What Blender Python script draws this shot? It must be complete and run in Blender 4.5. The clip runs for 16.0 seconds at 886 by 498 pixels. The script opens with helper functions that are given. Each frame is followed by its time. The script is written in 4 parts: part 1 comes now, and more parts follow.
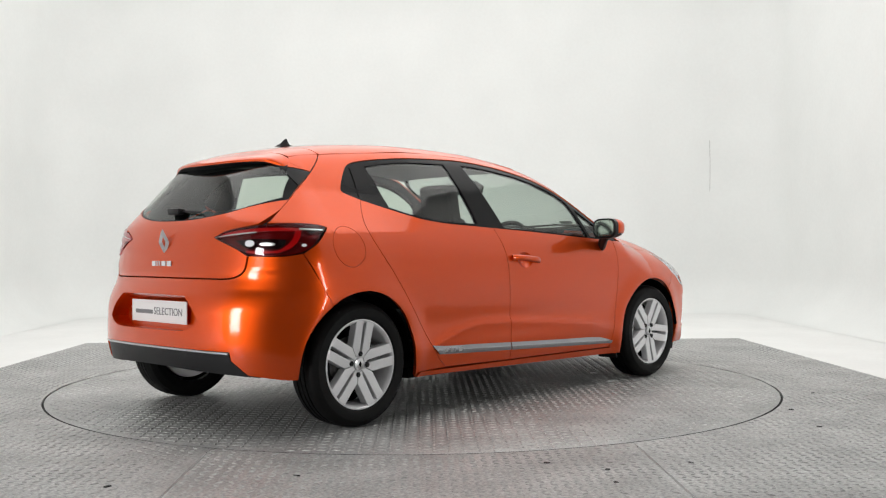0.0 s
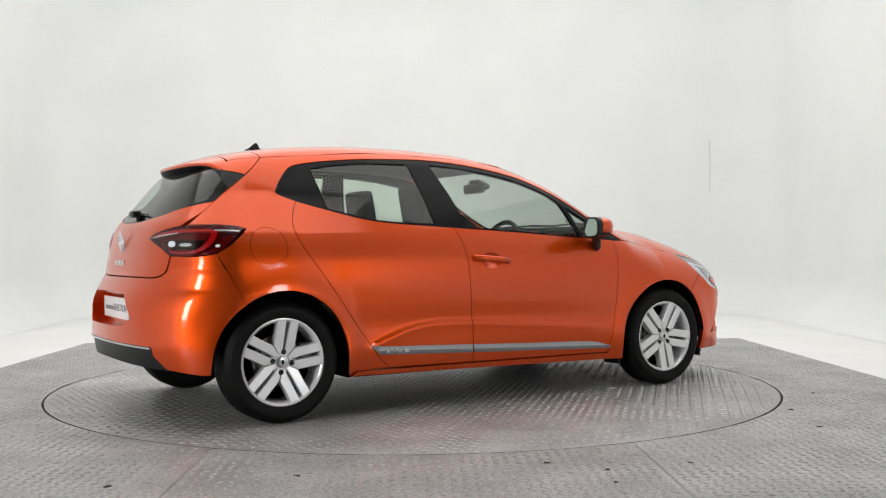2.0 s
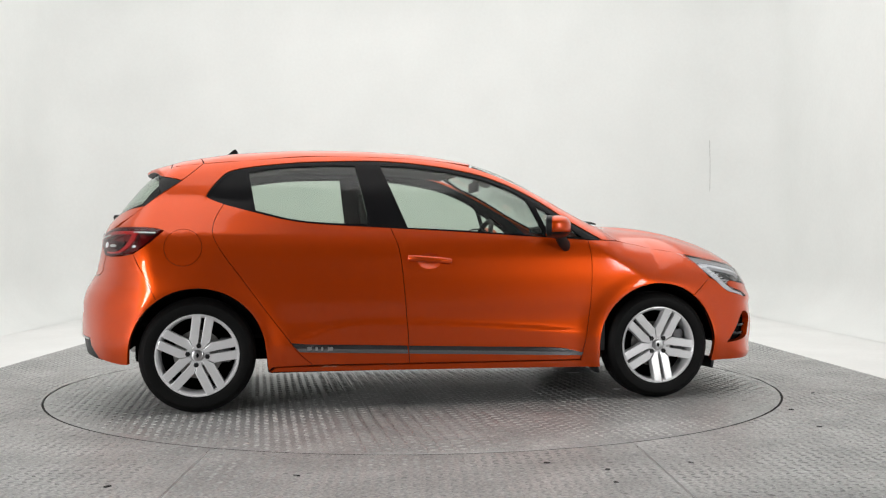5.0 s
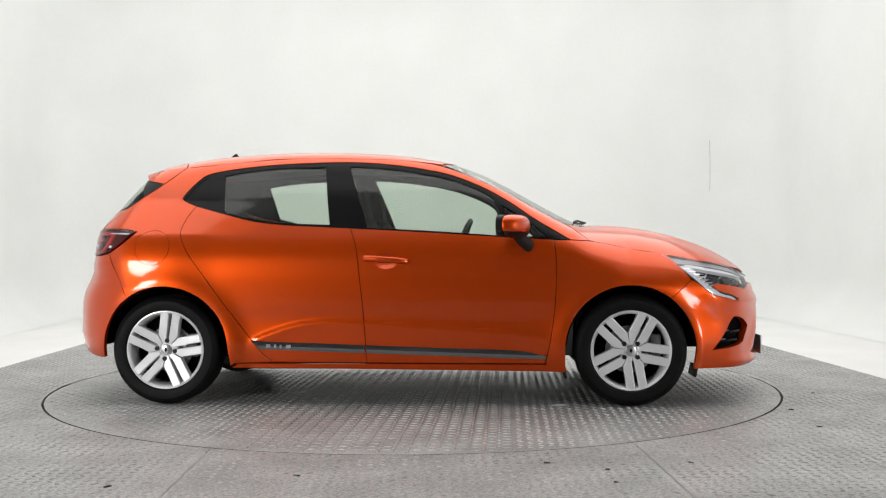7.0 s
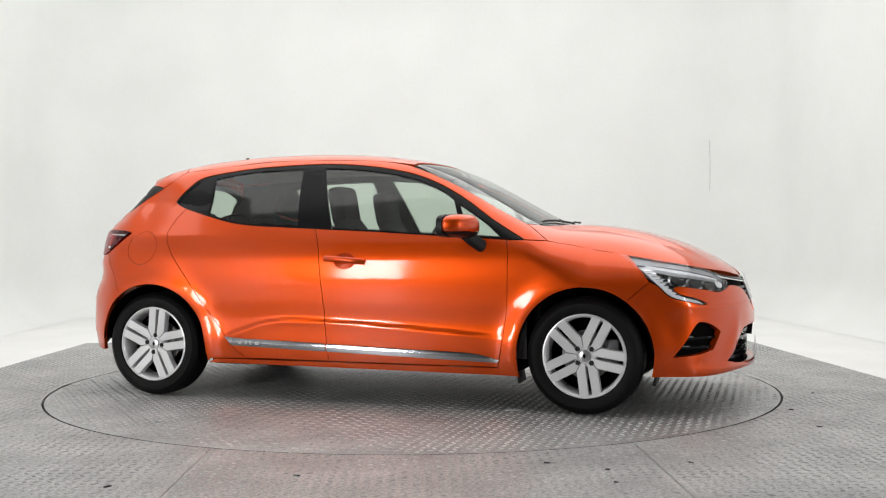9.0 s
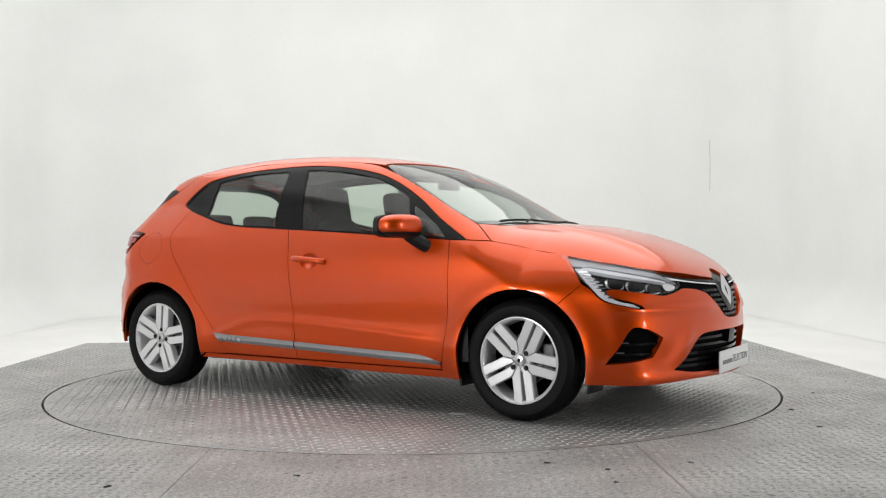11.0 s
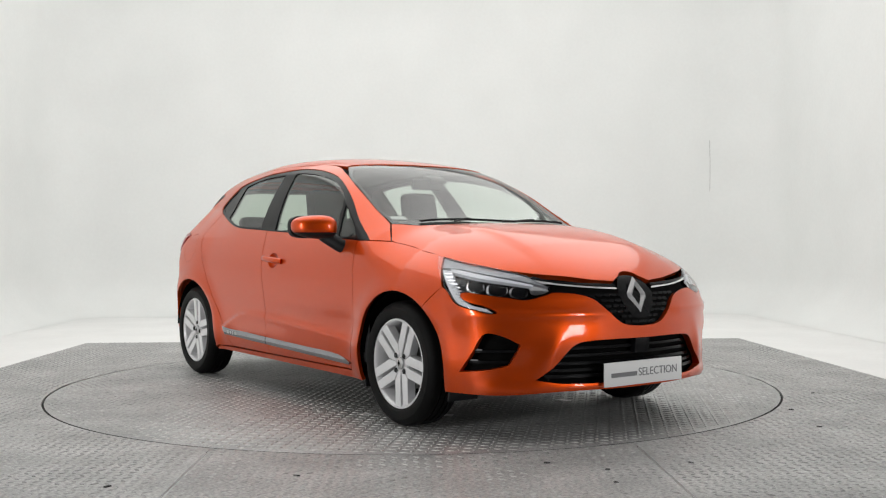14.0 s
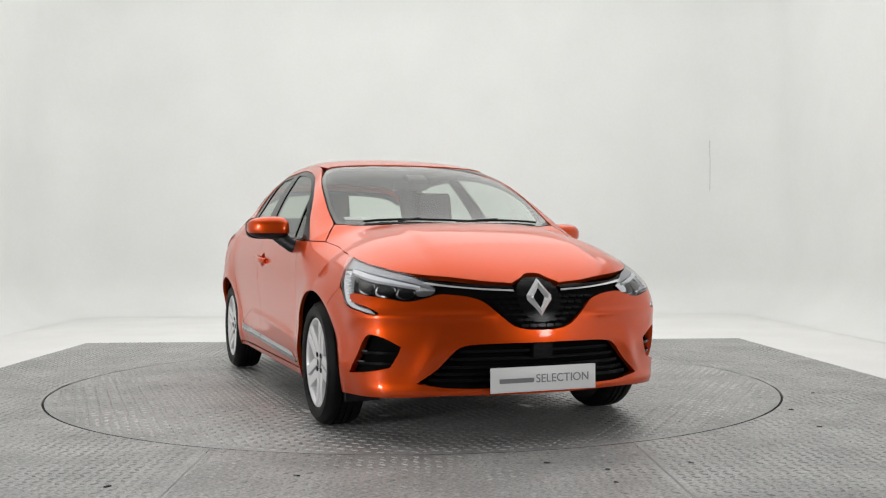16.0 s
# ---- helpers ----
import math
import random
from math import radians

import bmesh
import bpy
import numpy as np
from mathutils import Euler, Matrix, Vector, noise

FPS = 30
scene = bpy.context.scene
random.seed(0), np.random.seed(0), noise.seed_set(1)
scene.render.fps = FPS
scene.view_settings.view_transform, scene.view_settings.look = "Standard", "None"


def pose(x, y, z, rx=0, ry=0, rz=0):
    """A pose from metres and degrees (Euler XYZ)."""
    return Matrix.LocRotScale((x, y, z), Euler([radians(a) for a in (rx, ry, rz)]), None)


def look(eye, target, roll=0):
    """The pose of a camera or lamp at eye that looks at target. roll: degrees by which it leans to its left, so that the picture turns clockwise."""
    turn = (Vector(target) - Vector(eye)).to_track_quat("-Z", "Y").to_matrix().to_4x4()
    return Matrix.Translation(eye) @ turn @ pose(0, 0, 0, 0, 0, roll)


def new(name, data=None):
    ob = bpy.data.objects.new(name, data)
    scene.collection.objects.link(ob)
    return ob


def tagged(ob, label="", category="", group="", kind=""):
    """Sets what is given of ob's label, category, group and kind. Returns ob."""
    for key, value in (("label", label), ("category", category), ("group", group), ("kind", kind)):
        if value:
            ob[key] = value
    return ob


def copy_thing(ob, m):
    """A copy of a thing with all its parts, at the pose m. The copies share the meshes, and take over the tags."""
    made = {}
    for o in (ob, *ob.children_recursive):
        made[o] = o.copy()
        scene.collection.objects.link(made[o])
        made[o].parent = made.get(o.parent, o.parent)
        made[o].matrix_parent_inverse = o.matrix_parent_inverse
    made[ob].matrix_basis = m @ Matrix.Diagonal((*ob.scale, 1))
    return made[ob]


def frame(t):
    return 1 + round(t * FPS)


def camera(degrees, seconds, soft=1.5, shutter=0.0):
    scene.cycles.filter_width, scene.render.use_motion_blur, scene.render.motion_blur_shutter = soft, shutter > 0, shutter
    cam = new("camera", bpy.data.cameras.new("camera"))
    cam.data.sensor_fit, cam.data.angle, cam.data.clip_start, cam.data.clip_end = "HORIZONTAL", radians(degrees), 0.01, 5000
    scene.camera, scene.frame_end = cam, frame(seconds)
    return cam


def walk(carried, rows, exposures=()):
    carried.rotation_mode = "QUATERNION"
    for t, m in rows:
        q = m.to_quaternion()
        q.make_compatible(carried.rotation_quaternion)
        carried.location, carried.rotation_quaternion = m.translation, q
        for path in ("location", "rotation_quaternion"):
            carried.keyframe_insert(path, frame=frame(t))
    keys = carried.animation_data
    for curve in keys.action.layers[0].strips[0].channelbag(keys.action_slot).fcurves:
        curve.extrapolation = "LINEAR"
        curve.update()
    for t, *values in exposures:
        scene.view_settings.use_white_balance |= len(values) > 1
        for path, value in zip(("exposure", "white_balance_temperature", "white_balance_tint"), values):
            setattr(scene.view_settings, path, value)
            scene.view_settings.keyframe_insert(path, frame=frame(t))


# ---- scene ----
# ---- camera: it stands still ----
EYE = Vector((0.0, -6.4347, 0.8715))
VIEW = look(EYE, EYE + Vector((0.0279, 0.9996, -0.0009)), -0.27)
cam = camera(48.14, 16.0, 1.2)
walk(cam, [(0, VIEW), (16, VIEW)], [(0, -0.28), (2, -0.33), (3, -0.42), (3.5, -0.38), (5.2, -0.29), (7, -0.23), (9, -0.25), (12.5, -0.33), (16, -0.43)])

# ---- light: large soft lamps over the stand and two soft boxes beside the camera ----
world = bpy.data.worlds.new("studio")
scene.world = world
world.use_nodes = True
world.node_tree.nodes["Background"].inputs[0].default_value = (0.9, 0.95, 1.0, 1)
world.node_tree.nodes["Background"].inputs[1].default_value = 0.05


def lamp(name, eye, target, wide, high, watts, colour=(1, 1, 1)):
    data = bpy.data.lights.new(name, "AREA")
    data.shape, data.size, data.size_y, data.energy, data.color = "RECTANGLE", wide, high, watts, colour
    ob = new(name, data)
    ob.matrix_world = look(eye, target)
    return ob


lamp("ceiling_lamp", (0, 2.15, 5.05), (0, 2.15, 0), 9.0, 8.9, 400, (1.0, 0.99, 0.97))
lamp("soft_box", (-4.1, -5.3, 1.3), (0, 0, 0.8), 0.7, 2.0, 135)
lamp("soft_box", (4.1, -5.3, 1.3), (0, 0, 0.8), 0.5, 2.0, 70)


# ---- materials ----
def material(name, colour, rough=0.5, metal=0.0, coat=0.0, spec=0.5, grain=0.0, size=40.0, bump=0.0, stain=0.0):
    """A principled surface with grain and broad stains of its colour, and a fine relief."""
    m = bpy.data.materials.new(name)
    m.use_nodes = True
    n, l = m.node_tree.nodes, m.node_tree.links
    b = n["Principled BSDF"]
    b.inputs["Roughness"].default_value = rough
    b.inputs["Metallic"].default_value = metal
    b.inputs["Coat Weight"].default_value = coat
    b.inputs["Coat Roughness"].default_value = 0.05
    b.inputs["Specular IOR Level"].default_value = spec
    b.inputs["Base Color"].default_value = (*colour, 1)
    m.diffuse_color = (*colour, 1)
    if grain or stain or bump:
        tex = n.new("ShaderNodeTexCoord")
        fine, broad = n.new("ShaderNodeTexNoise"), n.new("ShaderNodeTexNoise")
        fine.inputs["Scale"].default_value, broad.inputs["Scale"].default_value = size, size / 22
        fine.inputs["Detail"].default_value = broad.inputs["Detail"].default_value = 6
        for t in (fine, broad):
            l.new(tex.outputs["Object"], t.inputs["Vector"])
        last = None
        for t, amount in ((fine, grain), (broad, stain)):
            if not amount:
                continue
            ramp = n.new("ShaderNodeMapRange")
            ramp.inputs["From Min"].default_value, ramp.inputs["From Max"].default_value = 0.3, 0.7
            ramp.inputs["To Min"].default_value, ramp.inputs["To Max"].default_value = 1 - amount, 1 + amount
            l.new(t.outputs["Fac"], ramp.inputs["Value"])
            mix = n.new("ShaderNodeVectorMath")
            mix.operation = "SCALE"
            mix.inputs[0].default_value = colour
            if last:
                l.new(last, mix.inputs[0])
            l.new(ramp.outputs["Result"], mix.inputs["Scale"])
            last = mix.outputs["Vector"]
        if last:
            l.new(last, b.inputs["Base Color"])
        if bump:
            relief = n.new("ShaderNodeBump")
            relief.inputs["Strength"].default_value, relief.inputs["Distance"].default_value = bump, 0.002
            l.new(fine.outputs["Fac"], relief.inputs["Height"])
            l.new(relief.outputs["Normal"], b.inputs["Normal"])
    return m


def glass(name, tint, clear, rough=0.0, sheen=0.05):
    """A thin tinted pane: it lets light straight through and mirrors its surroundings."""
    m = bpy.data.materials.new(name)
    m.use_nodes = True
    n, l = m.node_tree.nodes, m.node_tree.links
    n.remove(n["Principled BSDF"])
    out = n["Material Output"]
    see, gloss, mix, facing, power, scale = (n.new("ShaderNode" + k) for k in ("BsdfTransparent", "BsdfGlossy", "MixShader", "LayerWeight", "Math", "Math"))
    see.inputs["Color"].default_value = (*[c * clear for c in tint], 1)
    gloss.inputs["Roughness"].default_value = rough
    facing.inputs["Blend"].default_value = 0.5
    power.operation, scale.operation = "POWER", "MULTIPLY_ADD"
    power.inputs[1].default_value = 4.0
    scale.inputs[1].default_value, scale.inputs[2].default_value = 0.8, sheen
    l.new(facing.outputs["Facing"], power.inputs[0])
    l.new(power.outputs[0], scale.inputs[0])
    l.new(scale.outputs[0], mix.inputs["Fac"])
    l.new(see.outputs[0], mix.inputs[1])
    l.new(gloss.outputs[0], mix.inputs[2])
    l.new(mix.outputs[0], out.inputs["Surface"])
    m.diffuse_color = (*[c * clear for c in tint], 1)
    return m


PAINT = material("orange_paint", (0.64, 0.066, 0.002), 0.38, 0.74, 0.8, 0.1, 0.10, 900)
PAINT.node_tree.nodes["Principled BSDF"].inputs["Coat Roughness"].default_value = 0.085
BLACK = material("black_plastic", (0.008, 0.008, 0.009), 0.45, spec=0.3, grain=0.2, size=600, bump=0.2)
GLOSS = material("gloss_black", (0.006, 0.006, 0.007), 0.2, spec=0.12)
# felt black; also paints the shade seen between the wheel spokes
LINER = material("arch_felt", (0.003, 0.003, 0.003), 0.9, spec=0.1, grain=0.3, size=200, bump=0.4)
RUBBER = material("tyre_rubber", (0.004, 0.004, 0.004), 0.55, spec=0.15, grain=0.3, size=150, stain=0.25, bump=0.3)
ALLOY = material("silver_alloy", (0.74, 0.74, 0.75), 0.28, 0.25, 0.3, grain=0.05, size=300)
DARKALLOY = material("shaded_alloy", (0.12, 0.12, 0.125), 0.5, 0.7, grain=0.1, size=200)
CHROME = material("chrome", (0.82, 0.82, 0.83), 0.07, 1.0)
POLISH = material("polished_strip", (0.32, 0.32, 0.335), 0.12, 1.0, grain=0.04, size=300)
SATIN = material("satin_metal", (0.62, 0.62, 0.63), 0.28, 1.0, grain=0.05, size=400)
STEEL = material("brake_steel", (0.35, 0.34, 0.33), 0.35, 1.0, grain=0.2, size=200)
CABIN = material("dark_cabin_plastic", (0.013, 0.013, 0.014), 0.6, grain=0.2, size=300, bump=0.3)
CLOTH = material("charcoal_seat_cloth", (0.016, 0.016, 0.017), 0.95, grain=0.35, size=500, bump=0.6)
LINING = material("pale_roof_lining", (0.30, 0.30, 0.29), 0.95, grain=0.1, size=400)
WHITE = material("white_plate", (0.82, 0.82, 0.82), 0.35)
INK = material("grey_ink", (0.20, 0.20, 0.21), 0.5)
BADGE = material("bright_badge_metal", (0.80, 0.80, 0.81), 0.22, 0.55, 0.3)
BROWGREY = material("grey_lamp_brow", (0.36, 0.37, 0.39), 0.3, 0.4)
LENS = glass("clear_lens", (0.97, 0.98, 1.0), 0.96)
REDLENS = glass("red_lens", (0.80, 0.42, 0.44), 1.0)
WINDOW = glass("side_glass", (0.78, 0.86, 0.79), 0.92, sheen=0.06)
SCREEN = glass("windscreen_glass", (0.84, 0.90, 0.87), 0.92, sheen=0.09)
RED = material("red_reflector", (0.62, 0.006, 0.009), 0.3, coat=1.0)
LAMPWHITE = material("lamp_white", (0.86, 0.87, 0.90), 0.3, 0.0)
DARKRED = material("dark_red_lamp_body", (0.16, 0.004, 0.006), 0.25, coat=0.6)
WALL = material("white_studio_paint", (0.80, 0.81, 0.80), 0.75, grain=0.012, size=25, stain=0.025, bump=0.05)
FLOORW = material("white_floor_paint", (0.82, 0.82, 0.81), 0.5, grain=0.02, size=30, stain=0.04)
DARKWALL = material("dark_rear_wall", (0.19, 0.19, 0.19), 0.8, grain=0.1, size=20, stain=0.1)
PLATE = material("worn_tread_plate", (0.37, 0.37, 0.365), 0.5, 0.35, grain=0.38, size=70, stain=0.22, bump=0.5)
DISC = material("turntable_tread_plate", (0.33, 0.33, 0.325), 0.42, 0.4, grain=0.32, size=80, stain=0.2, bump=0.5)
TREAD = material("worn_tread_bars", (0.42, 0.42, 0.415), 0.40, 0.5, grain=0.35, size=30, stain=0.35)
WORN = material("worn_platform_bars", (0.36, 0.36, 0.355), 0.45, 0.4, grain=0.35, size=30, stain=0.3)
DARKFLOOR = material("dark_floor_paint", (0.07, 0.07, 0.07), 0.6, grain=0.2, size=30, stain=0.2)
CRACK = material("grey_crack", (0.45, 0.45, 0.44), 0.8)
DIRT = material("dark_gap_dirt", (0.03, 0.03, 0.03), 0.9, grain=0.4, size=80)

# ---- the car's skin: one smooth solid, from which every panel is taken ----
def curve(*knots):
    """A smooth monotone curve through (x, value) knots, as a table."""
    xs = np.array(knots[0::2], float)
    vs = np.array(knots[1::2], float)
    h, d = np.diff(xs), np.diff(vs) / np.diff(xs)
    m = np.zeros(len(xs))
    m[0], m[-1] = d[0], d[-1]
    for i in range(1, len(xs) - 1):
        if d[i - 1] * d[i] > 0:
            w1, w2 = 2 * h[i] + h[i - 1], h[i] + 2 * h[i - 1]
            m[i] = (w1 + w2) / (w1 / d[i - 1] + w2 / d[i])
    t = np.linspace(xs[0], xs[-1], 1200)
    i = np.clip(np.searchsorted(xs, t) - 1, 0, len(h) - 1)
    s = (t - xs[i]) / h[i]
    v = (vs[i] * (1 + 2 * s) * (1 - s) ** 2 + m[i] * h[i] * s * (1 - s) ** 2
         + vs[i + 1] * s * s * (3 - 2 * s) + m[i + 1] * h[i] * s * s * (s - 1))
    # soften the joints of the table a little
    k = np.hanning(41) / np.hanning(41).sum()
    v = np.convolve(np.pad(v, 20, mode="reflect", reflect_type="odd"), k, "valid")
    return t, v


def at(table, x):
    return np.interp(x, table[0], table[1])


TOP = curve(-1.75, 1.265, -1.6, 1.333, -1.5, 1.366, -1.39, 1.390, -1.25, 1.415, -1.1, 1.436, -0.93, 1.449, -0.75, 1.460,
            -0.58, 1.463, -0.4, 1.461, -0.23, 1.454, -0.05, 1.441, 0.12, 1.418, 0.29, 1.386, 0.456, 1.328, 0.634, 1.238,
            0.811, 1.138, 0.987, 1.044, 1.08, 1.008, 1.2, 0.993, 1.35, 0.979, 1.514, 0.950, 1.689, 0.901, 1.862, 0.833,
            2.0, 0.764, 2.2, 0.65)
CROWN = curve(-1.8, 0.11, -0.6, 0.115, 0.2, 0.09, 0.7, 0.085, 1.1, 0.055, 1.5, 0.05, 2.1, 0.08)
WAIST = curve(-2.1, 0.70, -1.9, 0.775, -1.7, 0.822, -1.5, 0.858, -1.29, 0.862, -1.0, 0.85, -0.5, 0.85, 0.5, 0.85, 0.9, 0.85,
              1.1, 0.848, 1.3, 0.842, 1.5, 0.828, 1.7, 0.812, 1.87, 0.78, 2.2, 0.64)
SECTION = curve(0.0, -0.09, 0.15, -0.06, 0.22, -0.04, 0.29, -0.026, 0.36, -0.020, 0.45, -0.022, 0.58, -0.01, 0.72, -0.002, 0.80, -0.008,
                0.88, -0.028, 0.94, -0.052, 0.99, -0.075, 1.1, -0.128, 1.2, -0.185, 1.3, -0.255, 1.36, -0.30, 1.45, -0.38)
NOSE = curve(0.0, 1.95, 0.13, 2.03, 0.19, 2.095, 0.25, 2.115, 0.34, 2.118, 0.45, 2.128, 0.55, 2.122, 0.63, 2.10, 0.7, 2.07, 0.75, 2.04,
             0.80, 1.995, 0.9, 1.85, 1.2, 1.3)
TAIL = curve(0.0, -1.80, 0.15, -1.87, 0.22, -1.93, 0.3, -1.962, 0.42, -1.980, 0.56, -1.976, 0.64, -1.955, 0.70, -1.92, 0.75, -1.890, 0.82, -1.873,
             0.92, -1.853, 1.0, -1.824, 1.05, -1.785, 1.15, -1.71, 1.25, -1.625, 1.33, -1.55, 1.45, -1.42)
CREASE = curve(-1.2, 0.33, -0.82, 0.362, -0.7, 0.402, -0.55, 0.450, -0.40, 0.468, -0.2, 0.464, 0.3, 0.437, 0.9, 0.395, 1.4, 0.38)
AXLE = 1.2915


def smax(a, b, k):
    return np.maximum(a, b) + np.maximum(k - np.abs(a - b), 0) ** 2 / (4 * k)


def skin(P):
    """Below zero inside the car's body, above it outside."""
    x, y, z = P[..., 0], np.abs(P[..., 1]), P[..., 2]
    arch = np.zeros_like(x)
    for cx in (-AXLE, AXLE):
        r = np.hypot(x - cx, z - 0.30)
        arch += 0.020 * np.exp(-((r - 0.37) / 0.075) ** 2) * (z > 0) * np.clip((0.85 - z) / 0.2, 0, 1)
    # pressed crease low on the doors
    line = at(CREASE, x)
    door = np.clip((x + 0.84) / 0.08, 0, 1) * np.clip((0.92 - x) / 0.3, 0, 1)
    below = line - z
    press = 0.016 * door * np.exp(-np.clip(below, 0, 1) / 0.06) / (1 + np.exp(-below / 0.006))
    tuck = 0.08 * np.clip((-0.7 - x) / 0.7, 0, 1) * np.clip((z - 0.95) / 0.2, 0, 1)
    side = y - (at(WAIST, x) + at(SECTION, z) + arch + press - tuck)
    # raised middle of the bonnet
    ridge = 0.012 * np.clip((x - 1.08) / 0.15, 0, 1) * np.clip((2.0 - x) / 0.25, 0, 1) / (1 + np.exp((y - 0.40 - 0.05 * (x - 1.5)) / 0.012))
    top = z - (at(TOP, x) - at(CROWN, x) * y * y - (0.20 + 0.22 * np.clip((x - 1.0) / 0.3, 0, 1)) * y ** 4 + ridge)
    # shelf under the lamps, rib beside the corner intake
    face = 0.010 * np.exp(-((z - 0.565) / 0.022) ** 2) * np.clip((y - 0.20) / 0.1, 0, 1)
    face += 0.016 * np.exp(-((y - 0.50 + 0.35 * (z - 0.38)) / 0.05) ** 2) * np.exp(-((z - 0.37) / 0.10) ** 2)
    face += 0.014 * np.exp(-((z - 0.225) / 0.03) ** 2)
    nose = x - (at(NOSE, z) + face - 0.36 * y * y - 0.18 * y ** 4)
    tail = (at(TAIL, z) + (0.20 - 0.09 * np.clip((z - 0.68) / 0.1, 0, 1)) * y * y + (0.36 + 0.45 * np.clip((z - 0.98) / 0.25, 0, 1)) * y ** 4) - x
    g = smax(side, top, 0.085)
    g = smax(g, nose, 0.075)
    return smax(g, tail, 0.09)


def meet(O, D, near=0.0, far=3.0):
    """Where rays from O along D first enter the skin."""
    t = np.linspace(near, far, 90)
    O, D = np.broadcast_arrays(np.asarray(O, float), np.asarray(D, float))
    g = np.stack([skin(O + D * a) for a in t])
    inside = g < 0
    first = np.argmax(inside, 0)
    # a ray that misses stops where it comes closest
    miss = ~inside.any(0)
    first = np.where(miss, np.argmin(g, 0), first)
    lo, hi = t[np.maximum(first - 1, 0)], t[first]
    for _ in range(15):
        mid = (lo + hi) / 2
        ins = skin(O + D * mid[..., None]) < 0
        hi, lo = np.where(ins, mid, hi), np.where(ins, lo, mid)
    a = np.where(miss, t[first], hi)
    return O + D * a[..., None]


def lift(kind, uv):
    """From a panel's flat plan to the skin: side (x, z), top (x, y), nose and tail (degrees round the car, z), back (y, z)."""
    uv = np.asarray(uv, float)
    u, v, o = uv[:, 0], uv[:, 1], np.zeros(len(uv))
    if kind == "side":
        return meet(np.stack([u, o - 1.6, v], 1), np.array([0, 1.0, 0]), 0, 1.6)
    if kind == "top":
        return meet(np.stack([u, v, o + 2], 1), np.array([0, 0, -1.0]), 0, 1.9)
    if kind == "back":
        return meet(np.stack([o - 2.6, u, v], 1), np.array([1.0, 0, 0]), 0, 2)
    a = np.radians(u)
    if kind == "nose":
        return meet(np.stack([1.0 + 2 * np.cos(a), 2 * np.sin(a), v], 1), np.stack([-np.cos(a), -np.sin(a), o], 1), 0, 2)
    return meet(np.stack([-0.9 - 2 * np.cos(a), 2 * np.sin(a), v], 1), np.stack([np.cos(a), -np.sin(a), o], 1), 0, 2)


def outward(P):
    e = 1e-3
    n = np.stack([skin(P + d) - skin(P - d) for d in np.eye(3) * e], -1)
    return n / np.linalg.norm(n, axis=-1, keepdims=True)


def plan(kind, P):
    """From the skin back to a panel's flat plan."""
    if kind == "side":
        return [(a[0], a[2]) for a in P]
    if kind == "nose":
        return [(math.degrees(math.atan2(a[1], a[0] - 1.0)), a[2]) for a in P]
    return [(math.degrees(math.atan2(a[1], -0.9 - a[0])), a[2]) for a in P]


def moved(pts, old, to):
    return plan(to, lift(old, pts))


# ---- mesh helpers ----
def mesh_of(name, verts, faces, mat, normals=None, smooth=True):
    me = bpy.data.meshes.new(name)
    me.from_pydata([tuple(v) for v in verts], [], [tuple(f) for f in faces])
    me.materials.append(mat)
    if smooth:
        me.shade_smooth()
    if normals is not None:
        me.normals_split_custom_set_from_vertices([tuple(n) for n in normals])
    me.update()
    return me


def attach(name, me, parent, label=""):
    ob = new(name, me)
    ob.parent = parent
    if label:
        tagged(ob, label)
    return ob


def part(name, bm, mat, parent, label="", angle=35):
    """Links a bmesh as one mesh object under a thing or a part."""
    me = bpy.data.meshes.new(name)
    bmesh.ops.recalc_face_normals(bm, faces=bm.faces)
    bm.to_mesh(me)
    bm.free()
    me.materials.append(mat)
    me.shade_smooth()
    me.set_sharp_from_angle(angle=radians(angle))
    return attach(name, me, parent, label)


def flip_mesh(me):
    """The mirror image of a mesh across the car's middle."""
    out = me.copy()
    co = np.empty(len(me.vertices) * 3)
    me.vertices.foreach_get("co", co)
    nor = np.array([c.vector for c in me.corner_normals]) * (1, -1, 1)
    co[1::3] *= -1
    polys = [list(p.vertices) for p in me.polygons]
    out = bpy.data.meshes.new(me.name)
    out.from_pydata(co.reshape(-1, 3).tolist(), [], [p[::-1] for p in polys])
    for m in me.materials:
        out.materials.append(m)
    out.shade_smooth()
    flat, i = [], 0
    for p in polys:
        flat += [tuple(v) for v in nor[i:i + len(p)][::-1]]
        i += len(p)
    out.normals_split_custom_set(flat)
    out.update()
    return out


def both(ob, name=None):
    """Adds the mirrored twin of a part (and its sub-parts) on the car's other side."""
    twin = attach(name or ob.name.split(".")[0], flip_mesh(ob.data), ob.parent, ob.get("label", ""))
    for c in ob.children:
        t = attach(c.name.split(".")[0], flip_mesh(c.data), twin, c.get("label", ""))
    return twin


